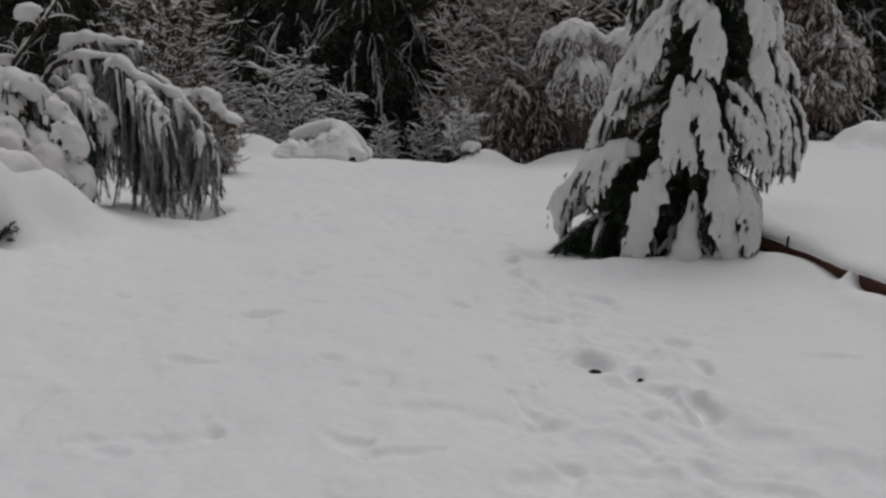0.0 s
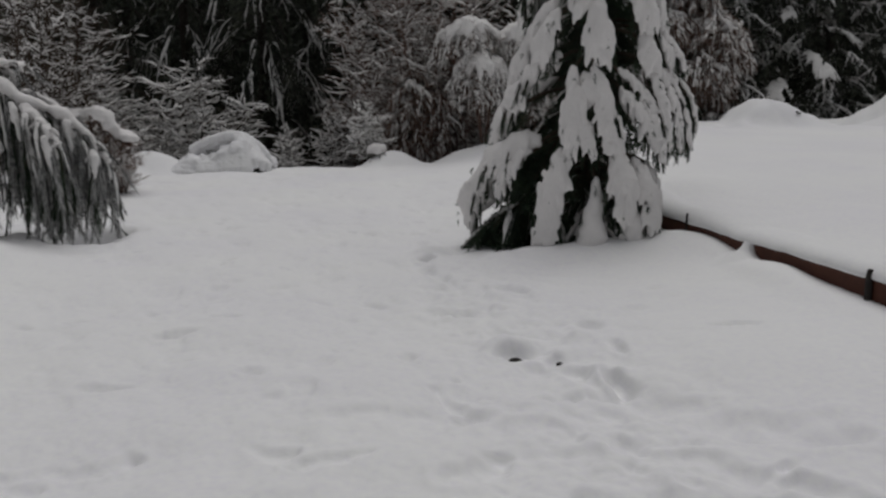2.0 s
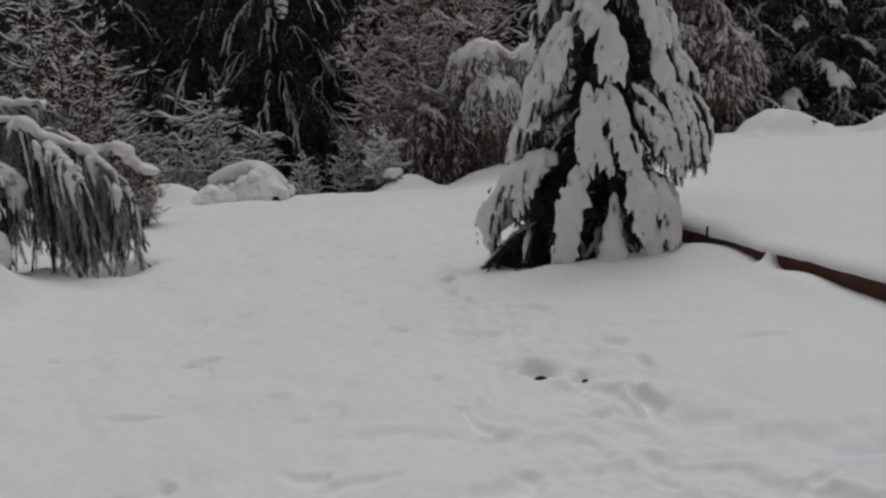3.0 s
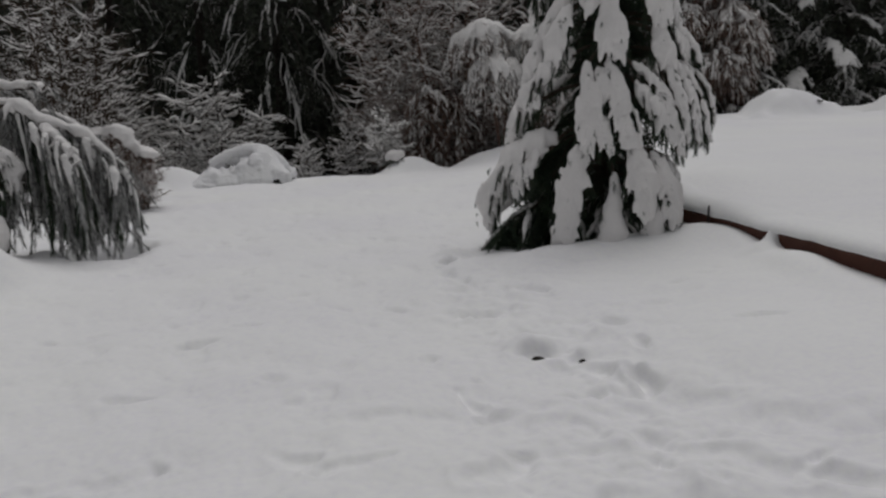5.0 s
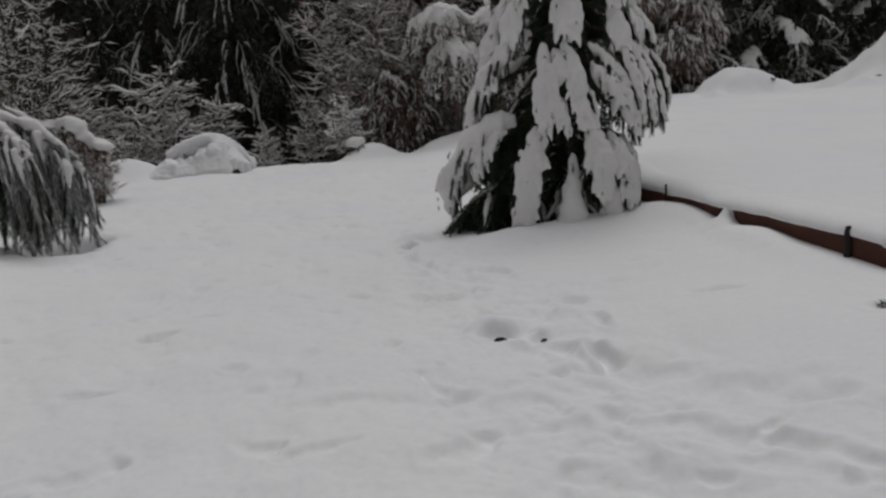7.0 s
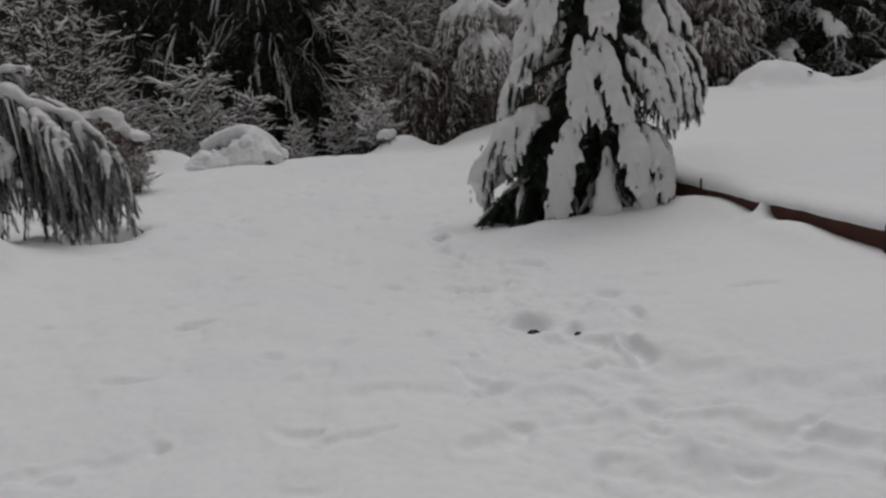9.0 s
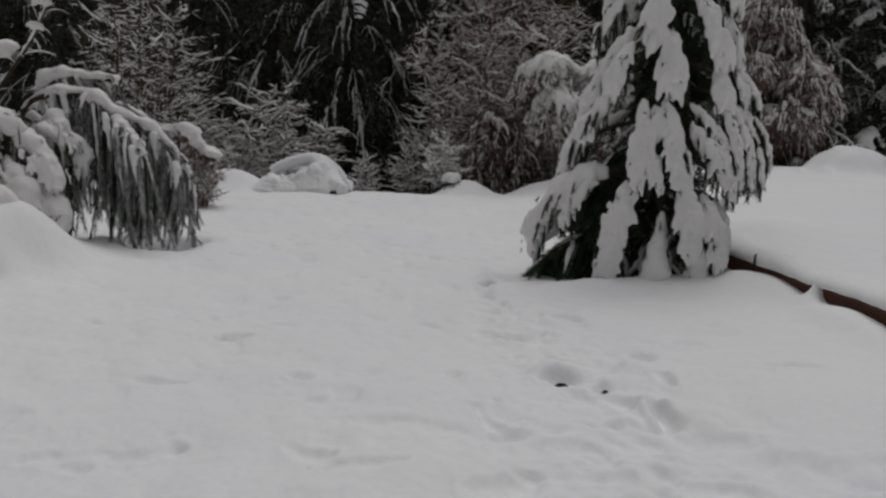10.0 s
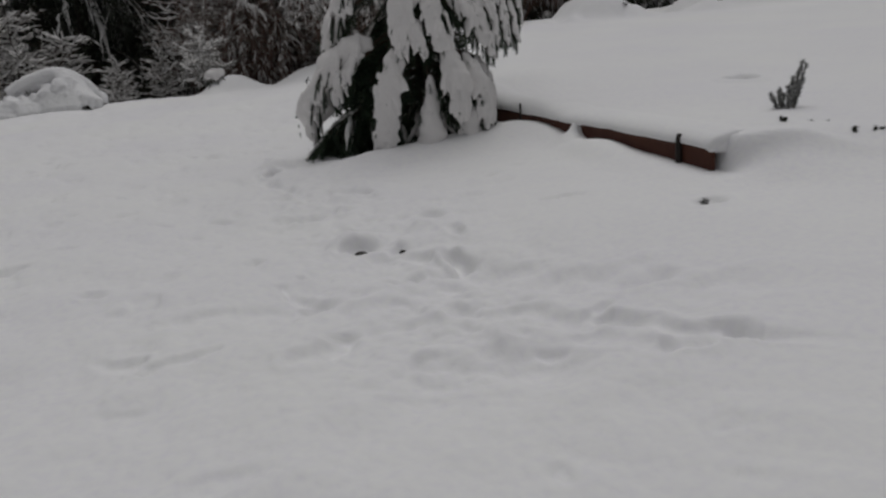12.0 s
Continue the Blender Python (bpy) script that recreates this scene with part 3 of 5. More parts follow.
def tongue_bough(rng, lean, a0, r0, z0, a1, r1, z1, half, plump=0.6, bulge=0.0, ragged=1.0):
    """A bough that leaves the trunk and hangs down the outside of the tree under a long tongue of snow.
    a0, r0, z0: azimuth, distance from the trunk and height where the tongue begins; a1, r1, z1: where it ends; half: its half width; bulge: how far it arches out before it falls."""
    snow, leaf, wood = Geo(), Geo(), Geo()
    if a1 - a0 > 180:
        a1 -= 360
    u = np.linspace(0, 1, 16)
    az = np.radians(a0 + (a1 - a0) * u ** (0.85 - 0.3 * bulge))
    z = z0 + (z1 - z0) * u ** (1.2 + 0.6 * bulge)
    r = r0 + (r1 - r0) * u ** (0.8 - 0.3 * bulge) + 0.05 * (1 + bulge) * np.sin(u * math.pi)
    line = np.stack([lean * z + r * np.cos(az), r * np.sin(az), z], 1)
    line[1:-1] += rng.normal(size=(14, 3)) * 0.008
    trunk = np.array([lean * (z0 + 0.1), 0, z0 - 0.05 + 0.12 * r0])
    inner = arc(trunk, line[0], -0.10 * r0, 7)
    tube(wood, np.concatenate([inner[:-1], line]), np.linspace(0.024, 0.006, 22), 6)
    needles(leaf, inner[2:], int(800 * r0), 0.055, 0.007, rng, 0.5, 0.5)
    needles(leaf, line, int(700 * np.linalg.norm(line[-1] - line[0])), 0.055, 0.007, rng, 0.6, 1.0)
    tan = np.gradient(line, axis=0)
    tan /= np.linalg.norm(tan, axis=1)[:, None]
    hang = smooth((-tan[:, 2] - 0.6) / 0.3)[:, None]
    side = np.cross(tan, (0, 0, 1.0)) * (1 - hang) + np.stack([np.sin(az), -np.cos(az), 0 * az], 1) * hang
    side /= np.linalg.norm(side, axis=1)[:, None] + 1e-9
    face = np.cross(side, tan)
    length = float(np.linalg.norm(np.diff(line, axis=0), axis=1).sum())
    ph = rng.random() * 6
    full = np.interp(u, [0, 0.15, 0.4, 0.65, 0.85, 1.0], [0.3, 0.6, 0.9, 1.05, 0.75, 0.25]) * (1 + 0.18 * np.sin(u * 8 + ph) + 0.10 * np.sin(u * 19 + ph * 2))
    if ragged < 0.3:
        full = 0.12 + 0.95 * u ** 0.85 * (1 + 0.06 * np.sin(u * 6 + ph))
    cone = ragged < 0.3
    tube(snow, line + face * half * 0.05, (0.8 if cone else 0.5) * half * full, 16, plump, 0.12, 0.16 if cone else 0.45, 7 if cone else 9, side)
    stray = rng.integers(2, 15, int(8 * length))
    for i in stray:
        p = line[i] + side[i] * half * full[i] * rng.uniform(-0.8, 0.8) + face[i] * half * plump * 0.55
        needles(leaf, np.array([p, p + tan[i] * 0.05]), 12, 0.05, 0.006, rng, 0.8, 0.6)
    # hanging shoots along both rims, the snow on them running out into points
    n = 4 if cone else int((12 + 16 * length) * (0.5 + 0.5 * ragged))
    m = n if cone else int((14 + 26 * length) * (0.4 + 0.6 * ragged))
    for k in range(n + m):
        sgn = 1 if k % 2 else -1
        if k < n:
            # ridges on the face of the tongue
            f, off = 0.04 + 0.9 * rng.random(), sgn * 0.5 * rng.random()
            ln, w, open_out = min(half, 0.17) * (0.6 + 0.8 * rng.random()) + 0.03, min(half, 0.18) * (0.15 + 0.12 * rng.random()) + 0.007, 0.25
        else:
            # fingers along the rim
            f, off = 0.15 + 0.85 * rng.random() ** 0.8, sgn * (0.5 + 0.35 * rng.random())
            ln, w, open_out = 0.07 + 0.09 * rng.random(), 0.014 + 0.012 * rng.random(), 0.1 + 0.35 * rng.random()
        i = min(int(f * 15), 15)
        edge = line[i] + side[i] * half * full[i] * off + face[i] * half * (0.34 - 0.4 * abs(off)) * plump
        way = tan[i] * 0.5 * rng.random() + side[i] * sgn * open_out + np.array([0, 0, -0.8])
        if f > 0.93:
            edge = line[i] + side[i] * half * 0.4 * rng.normal() * 0.6
            way = tan[i] * 0.6 + side[i] * rng.normal() * 0.25 + np.array([0, 0, -0.7])
        way /= np.linalg.norm(way)
        tip = edge + way * ln
        tip[2] = max(tip[2], 0.03)
        sh = arc(edge - way * ln * 0.2, tip, -0.05 * ln, 7)
        tube(snow, sh + face[i] * w * 0.2, w * np.array([0.6, 0.9, 1.0, 0.95, 0.85, 0.6, 0.2]), 8, 0.9, 0.1, 0.3, 20)
        if k < n:
            continue
        under = sh - face[i] * 0.035
        out = (under[-1] - under[0]) * (0.45 + 0.5 * rng.random())
        ext = np.concatenate([under, [under[-1] + out * 0.5 + np.array([0, 0, -0.02])]])
        ext[:, 2] = np.maximum(ext[:, 2], 0.01)
        tube(wood, ext, np.linspace(0.006, 0.002, 8), 3)
        needles(leaf, ext, int(420 * ln) + 30, 0.042, 0.006, rng, 0.7, 0.8)
    return snow, leaf, wood


# the boughs that face the lawn: where each tongue of snow begins and ends, its half width, thickness and bulge
TOP = [(-121, 0.74, 3.06, -114, 0.87, 2.46, 0.19, 0.6, 0.0), (-106, 0.80, 2.58, -103, 0.95, 1.95, 0.15, 0.6, 0.0), (-90, 0.66, 2.96, -66, 0.85, 2.26, 0.17, 0.7, 0.1), (-74, 0.80, 2.22, -66, 0.90, 1.90, 0.14, 0.7, 0.1),
       (-142, 0.60, 2.98, -180, 0.80, 2.46, 0.14, 1.2, 0.2), (-132, 0.70, 2.62, -172, 0.90, 1.60, 0.15, 1.2, 0.1), (-132, 0.82, 2.45, -142, 0.94, 1.92, 0.14, 0.7, 0.0), (-150, 0.52, 3.5, -172, 0.76, 2.75, 0.14, 0.8, 0.1)]
HIGH = [(-75, 0.5, 3.55, -50, 0.70, 2.85, 0.14, 0.8, 0.1), (-106, 0.40, 3.9, -108, 0.66, 3.25, 0.13, 0.6, 0.0), (-56, 0.50, 2.9, -36, 0.74, 2.30, 0.11, 0.8, 0.1), (-48, 0.66, 2.30, -30, 0.86, 1.70, 0.10, 0.8, 0.1)]
MIDDLE = [(-130, 0.84, 2.00, -184, 1.02, 0.98, 0.22, 1.2, 0.1), (-117, 0.92, 1.92, -114, 1.10, 1.06, 0.135, 0.6, 0.0), (-106, 0.92, 1.92, -92, 1.11, 1.02, 0.135, 0.6, 0.0), (-111, 0.93, 1.86, -102, 1.00, 1.52, 0.085, 0.6, 0.0), (-110, 1.02, 1.42, -104, 1.09, 1.07, 0.08, 0.6, 0.0),
          (-89, 0.86, 1.88, -52, 1.02, 1.12, 0.085, 0.8, 0.0), (-88, 0.90, 1.70, -72, 1.04, 1.22, 0.115, 0.7, 0.0), (-76, 0.92, 1.60, -62, 1.06, 1.02, 0.105, 0.7, 0.0), (-150, 0.90, 1.60, -168, 1.00, 1.22, 0.11, 0.8, 0.1)]
SKIRT = [(-138, 0.90, 1.18, -186, 1.24, 0.18, 0.27, 1.3, 0.4, 0.6), (-140, 1.00, 1.08, -160, 1.12, 0.62, 0.14, 0.7, 0.2, 0.8), (-118, 1.02, 1.12, -126, 1.15, 0.06, 0.20, 0.65, 0.0, 0.6), (-101, 0.98, 0.82, -101, 1.06, 0.02, 0.19, 0.8, 0.0, 0.2), (-92, 1.02, 1.16, -86, 1.18, 0.46, 0.165, 0.65, 0.0, 0.8)]
FOOT = [(-80, 1.02, 1.00, -70, 1.17, 0.30, 0.14, 0.7, 0.0, 0.6), (-80, 0.97, 0.76, -80, 1.06, 0.05, 0.18, 0.85, 0.0, 0.2), (-66, 0.90, 0.95, -64, 1.05, 0.20, 0.10, 0.8, 0.1, 0.6), (-52, 0.76, 0.95, -50, 0.90, 0.25, 0.08, 0.8, 0.1, 0.6), (-66, 0.90, 0.64, -64, 1.02, 0.1, 0.13, 0.8, 0.0, 0.2)]
# a fan of narrower boughs reaching out over the edging
FAN = [(-68, 0.80, 1.98, -58, 1.08, 1.08, 0.075, 0.8, 0.1), (-56, 0.72, 2.00, -42, 1.07, 1.06, 0.075, 0.8, 0.1), (-46, 0.72, 1.95, -31, 1.12, 1.10, 0.06, 0.8, 0.1), (-40, 0.74, 1.92, -21, 1.14, 1.30, 0.05, 0.8, 0.2), (-46, 0.56, 2.38, -26, 0.98, 1.86, 0.06, 0.8, 0.2)]
LEAN = 0.03


def make_spruce():
    """The young spruce, its boughs bent down by thick snow."""
    ob = thing("spruce", at(2.56, 8.75, -0.02), "young green spruce with boughs bent under thick snow", "tree")
    ob.location.z = 0.0
    rng = np.random.default_rng(11)
    wood = Geo()
    H = 5.9
    zs = np.linspace(-0.1, H, 14)
    tube(wood, np.stack([LEAN * zs + 0.01 * np.sin(zs * 3), 0 * zs, zs], 1), np.linspace(0.085, 0.01, 14), 10, rough=0.12)
    part("trunk", wood, BARK, ob)
    loads, near = [], len(TOP + HIGH + MIDDLE + SKIRT + FOOT + FAN)
    for row in TOP + HIGH + MIDDLE + SKIRT + FOOT + FAN:
        loads.append(tongue_bough(rng, LEAN, *row))
    # the far side
    for k in range(20):
        z = 0.7 + 4.6 * k / 20
        az = radians(rng.uniform(5, 150))
        reach = (1.25 * (1 - z / H) ** 0.85 + 0.1) * rng.uniform(0.8, 1.05)
        loads.append(laden_bough(rng, np.array([LEAN * z, 0, z]), az, reach, max(0.05, z - reach * rng.uniform(0.6, 0.9)), 0.12 * (1 - 0.4 * z / H), 0.4))
    # the top
    for k in range(12):
        z = 4.3 + 1.4 * k / 12
        loads.append(laden_bough(rng, np.array([LEAN * z, 0, z]), k * 2.4, 0.75 * (1 - z / H) + 0.15, z - 0.35, 0.08, 0.4))
    for k, (snow, leaf, wood) in enumerate(loads):
        br = part("branch", wood, BARK, ob)
        part("foliage", leaf, NEEDLE, br, "dark green needles")
        fuse(part("snow_load", snow, SNOW, br, "thick white snow"), 0.017 if k < near else 0.06, 1, 0.012)
    # dark boughs close to the ground, snow on some of them
    for k in range(12):
        z = 0.36 + 0.09 * (k % 6)
        s, l, w = Geo(), Geo(), Geo()
        bough(rng, s, l, w, np.array([0.02, 0, z]), radians(-180 + 5 * k if k < 6 else -160 + 24 * (k - 6)), 1.25 if k < 6 else 0.75, 0.05, z * (0.7 if k < 6 else 0.9), 0.05, 9, needle=(0.062, 0.009), density=520, cover=0.4, seg=8, sides=6)
        br = part("branch", w, BARK, ob)
        part("foliage", l, NEEDLE, br, "dark green needles")
        if s.n:
            part("snow_load", s, SNOW, br, "thin snow")
    # dark boughs behind the gap over the lowest ones
    gap = np.random.default_rng(78)
    for k, az in enumerate((-178, -166, -152, 168, 152, -140, 176, -172)):
        l, w = Geo(), Geo()
        z = 1.1 + 0.05 * k
        bough(gap, Geo(), l, w, np.array([0.03, 0, z]), radians(az), 0.95, 0.06, 0.5 + 0.06 * (k % 3), 0.04, 9, needle=(0.065, 0.01), density=520, cover=0.0)
        br = part("branch", w, BARK, ob)
        part("foliage", l, NEEDLE, br, "dark green needles")
    # the dense dark heart of the tree
    for k in range(48):
        z = 0.25 + 3.9 * k / 48
        l, w = Geo(), Geo()
        bough(rng, Geo(), l, w, np.array([LEAN * z, 0, z]), k * 2.4, 0.62 * (1 - 0.12 * z), 0.12, 0.3, 0.03, 6, density=430, cover=0.0, seg=6)
        br = part("branch", w, BARK, ob)
        part("foliage", l, NEEDLE, br, "dark green needles")
    # dark inner boughs with little snow
    for k in range(60):
        z = 0.35 + 4.2 * k / 60
        t = z / H
        az = rng.random() * 6.283
        ln = (1.45 * (1 - t) ** 0.85) * rng.uniform(0.55, 0.95)
        if math.cos(az) > 0.3 or (z < 0.9 and math.sin(az) < -0.5):
            ln *= 0.65
        s, l, w = Geo(), Geo(), Geo()
        bough(rng, s, l, w, np.array([LEAN * z, 0, z]), az, ln, 0.1 * ln, min(ln * rng.uniform(0.55, 0.9), z), 0.032, 7, needle=(0.05, 0.007), density=320, cover=0.28, seg=7, sides=5)
        br = part("branch", w, BARK, ob)
        part("foliage", l, NEEDLE, br, "dark green needles")
        if s.n:
            part("snow_load", s, SNOW, br, "thin snow")
    return ob


make_spruce()


# ------------------------------------------------------------------ weeping tree and the snowed-in bushes beside it
def course(pts, n):
    """A rounded line through a few points."""
    pts = np.asarray(pts, float)
    u = np.linspace(0, len(pts) - 1, n)
    k = np.clip(u.astype(int), 0, len(pts) - 2)
    f = (u - k)[:, None]
    p0, p1 = pts[np.clip(k - 1, 0, None)], pts[k]
    p2, p3 = pts[k + 1], pts[np.clip(k + 2, None, len(pts) - 1)]
    return 0.5 * (2 * p1 + (p2 - p0) * f + (2 * p0 - 5 * p1 + 4 * p2 - p3) * f ** 2 + (3 * p1 - p0 - 3 * p2 + p3) * f ** 3)


def hanging_shoot(rng, root, sweep, low, wood, leaf, snow, thick, laden):
    """One long hanging shoot: a cord set with needles, with snow caked on its upper side if it is laden."""
    s = np.linspace(0, 1, 12)
    h = max(0.12, root[2] - low)
    ph = rng.random() * 6
    bend = sweep * (np.sqrt(s) * 0.8 + 0.2 * s)[:, None]
    core = np.zeros((12, 3))
    core[:, :2] = root[:2] + bend + 0.045 * np.stack([np.sin(s * 5 + ph), np.cos(s * 4 + ph)], 1) * s[:, None]
    core[:, 2] = root[2] + 0.05 * np.sin(s * math.pi) - h * s ** 1.3
    curl = rng.normal(size=2) * 0.10
    core[:, :2] += curl * (s ** 4)[:, None]
    for q in range(3):
        m = 12 - int(rng.random() * 5)
        sh = core + (rng.normal(size=3) * (0.02, 0.02, 0.03))[None] * s[:, None]
        tube(wood, sh[:m], np.linspace(0.006, 0.002, m), 3)
        needles(leaf, sh[:m], int(230 * h * m / 12), 0.05 * (0.6 + thick), 0.007, rng, 1.6, 0.5)
    if laden:
        m = 6 + int(rng.random() * 5)
        p = resample(core[:m], 16)
        w = thick * 0.036 * np.interp(np.linspace(0, 1, 16), [0, 0.1, 0.5, 0.85, 1], [0.6, 1.0, 0.9, 0.5, 0.12]) * (0.7 + 0.6 * rng.random(16))
        tube(snow, p + np.array([0, -0.012, 0.01]), w, 7, 0.85, 0.2, 0.5, 16)


def make_weeping():
    """A weeping conifer bowed to one side, shoots hanging from its limbs to the ground."""
    ob = thing("weeping_tree", at(-4.4, 9.8, -0.05), "weeping conifer arched over by snow with hanging frosted shoots", "tree")
    rng = np.random.default_rng(5)
    # limb, thickness of the snow on it, number of shoots, share of them that is laden, how low they hang, where along the limb the shoots begin
    limbs = [([(0, 0, 0), (-0.2, 0, 1.2), (-0.25, 0, 1.88), (0.03, 0, 2.02), (0.35, 0, 2.0), (0.68, 0.05, 2.0)], 0.10, 20, 0.5, 1.35, 0.35),
             ([(0, 0, 0), (-0.35, -0.1, 1.1), (-0.42, -0.15, 1.58), (-0.1, -0.2, 1.78), (0.42, -0.2, 1.78), (0.70, -0.2, 1.6), (1.03, -0.22, 1.46), (1.28, -0.2, 1.28), (1.46, -0.2, 1.02)], 0.11, 120, 0.22, -0.04, 0.40),
             ([(0, 0, 0), (-0.1, -0.1, 0.9), (-0.05, -0.3, 1.4), (0.14, -0.42, 1.46), (0.28, -0.5, 1.2), (0.36, -0.55, 0.95)], 0.10, 34, 0.4, 0.40, 0.4)]
    limbs += [([(0.3, 0, 1.0), (0.6, -0.2, 1.5), (0.85, -0.38, 1.46), (1.02, -0.48, 1.3), (1.12, -0.5, 1.1)], 0.075, 44, 0.4, -0.04, 0.4),
             ([(0, 0, 0), (0.1, 0.3, 1.2), (0.5, 0.4, 1.66), (0.95, 0.42, 1.42), (1.28, 0.35, 1.05)], 0.08, 54, 0.15, 0.05, 0.35),
             ([(0, 0, 0), (-0.1, 0.2, 1.3), (-0.5, 0.2, 1.62), (-0.75, 0.15, 1.2)], 0.09, 16, 0.4, 0.4, 0.35)]
    for pts, thick, strands, laden, low, first in limbs:
        wood, leaf, frost, snow, cords = Geo(), Geo(), Geo(), Geo(), Geo()
        n = 30
        line = course(pts, n)
        tube(wood, line, np.linspace(0.045, 0.011, n), 7, rough=0.15)
        j0 = int(first * n)
        top = line[j0 - 2:]
        m = len(top)
        r = thick * np.interp(np.linspace(0, 1, m), [0, 0.15, 0.6, 1], [0.35, 1.0, 0.8, 0.35]) * (1 + 0.28 * np.sin(np.arange(m) * 1.7 + rng.random() * 6))
        tube(snow, top + np.array([0, -0.02, thick * 0.4]), r, 12, 0.7, 0.2, 0.4, 8)
        for i in range(26):
            c = top[int(rng.random() * m)] + rng.normal(size=3) * (0.04, 0.05, 0.01) + np.array([0, 0, thick * 0.3])
            e = c + np.array([rng.normal() * 0.10, rng.normal() * 0.08 - 0.05, -0.06 - 0.20 * rng.random() ** 2])
            tube(snow, arc(c, e, -0.04, 7), thick * (0.16 + 0.34 * rng.random() ** 2) * np.array([0.7, 1, 1, 0.9, 0.75, 0.5, 0.15]), 8, 0.8, 0.2, 0.4, 14)
        for i in range(strands):
            f = first + (1 - first) * (i + rng.random()) / strands
            j = min(int(f * (n - 1)), n - 2)
            root = line[j] + (line[j + 1] - line[j]) * (f * (n - 1) - j) + rng.normal(size=3) * (0.03, 0.07, 0.02)
            way = line[min(j + 3, n - 1)] - line[max(j - 3, 0)]
            sweep = way[:2] / (np.linalg.norm(way) + 1e-6) * (0.05 + 0.30 * f ** 2 * rng.random()) + rng.normal(size=2) * 0.05
            short = rng.random() < 0.3
            hang = low + abs(rng.normal()) * 0.18 + (0.25 + 0.4 * rng.random() if short else 0.0)
            hoar = rng.random() < 0.84
            hanging_shoot(rng, root, sweep, hang, wood, frost if hoar else leaf, cords, 0.5 + rng.random(), rng.random() < laden)
        br = part("limb", wood, BARK, ob)
        part("foliage", leaf, NEEDLE, br, "dark green needles")
        part("rimed_foliage", frost, NEEDLE_GREY, br, "grey frosted needles")
        fuse(part("snow_load", snow, SNOW, br, "soft white snow along the limb"), 0.022, 2, 0.03)
        tagged(part("hanging_snow", cords, FROST, br, "snow caked on the hanging shoots"), kind="stuff")


make_weeping()


def cushion_bush(place, cushions, label, twigs=60, seed=1, dark=NEEDLE, voxel=0.04, reach=1.0, slope=0.55):
    """A bush buried under cushions of snow; dark shoots show in the gaps. cushions: (x, y, z, radius)."""
    ob = thing("snowy_bush", place, label, "bush")
    rng = np.random.default_rng(seed)
    snow, leaf, wood = Geo(), Geo(), Geo()
    for x, y, z, r in cushions:
        for k in range(5):
            a = rng.random() * 6.283
            c = np.array([x, y, z]) + np.array([math.cos(a), math.sin(a), 0]) * r * 0.25
            e = c + np.array([math.cos(a), math.sin(a), -slope]) * r * (0.6 + 0.5 * rng.random())
            tube(snow, arc(c - (e - c) * 0.3, e, -0.1 * r, 8), r * np.array([0.25, 0.5, 0.62, 0.66, 0.6, 0.5, 0.36, 0.12]), 10, 0.72, 0.1, 0.25, 3.0 / r)
        tube(wood, arc((x * 0.7, y * 0.7, -0.1), (x, y, z), -0.02, 6), np.linspace(0.02, 0.008, 6), 5)
        for k in range(twigs // len(cushions)):
            a = rng.random() * 6.283
            p = np.array([x, y, z - 0.35 * r]) + rng.normal(size=3) * r * 0.3
            e = p + np.array([math.cos(a) * r * 0.75, math.sin(a) * r * 0.75, -r * (0.5 + 0.5 * rng.random())]) * reach
            ln = arc(p, e, -0.03, 6)
            tube(wood, ln, np.linspace(0.007, 0.003, 6), 3)
            needles(leaf, ln, 110, 0.05, 0.007, rng, 0.8, 0.2)
    part("stem", wood, BARK, ob)
    part("foliage", leaf, dark, ob, "dark shoots under the snow")
    fuse(part("snow_load", snow, SNOW, ob, "rounded cushions of snow"), voxel, 8, 0.03)
    return ob


def make_pad_bush(place, boughs, label, seed):
    """An evergreen bush hung with broad pads of snow."""
    ob = thing("snowy_bush", place, label, "bush")
    rng = np.random.default_rng(seed)
    stem = Geo()
    tube(stem, np.array([(0, 0, -0.1), (0.02, 0, 0.7), (0, 0, 1.4)]), [0.05, 0.04, 0.02], 7, rough=0.1)
    part("stem", stem, BARK, ob)
    for row in boughs:
        snow, leaf, wood = tongue_bough(rng, 0.0, *row)
        br = part("branch", wood, BARK, ob)
        part("foliage", leaf, NEEDLE, br, "dark green needles")
        fuse(part("snow_load", snow, SNOW, br, "broad white pad of snow"), 0.02, 2, 0.015)


PADS = [(-150, 0.2, 1.34, -32, 0.50, 1.12, 0.26, 0.9, 0.3, 0.5), (-45, 0.36, 1.12, -25, 0.80, 0.52, 0.30, 0.8, 0.2, 0.6), (-61, 0.46, 0.86, -57, 0.66, 0.30, 0.16, 0.8, 0.0, 0.6), (-106, 0.34, 1.18, -86, 0.66, 0.88, 0.24, 0.9, 0.2, 0.5)]
PADS += [(-120, 0.4, 0.98, -105, 0.78, 0.70, 0.26, 0.9, 0.2, 0.5), (-125, 0.5, 0.68, -100, 0.88, 0.36, 0.26, 0.9, 0.2, 0.5), (-75, 0.5, 0.66, -70, 0.82, 0.25, 0.20, 0.8, 0.1, 0.6),
              (-95, 0.5, 0.95, -72, 0.78, 0.52, 0.28, 0.9, 0.2, 0.5), (-60, 0.5, 0.78, -44, 0.80, 0.22, 0.26, 0.8, 0.1, 0.6),
              (-32, 0.55, 0.62, -24, 0.84, 0.05, 0.22, 0.8, 0.1, 0.7), (-88, 0.6, 0.42, -82, 0.92, 0.05, 0.26, 0.9, 0.1, 0.5)]
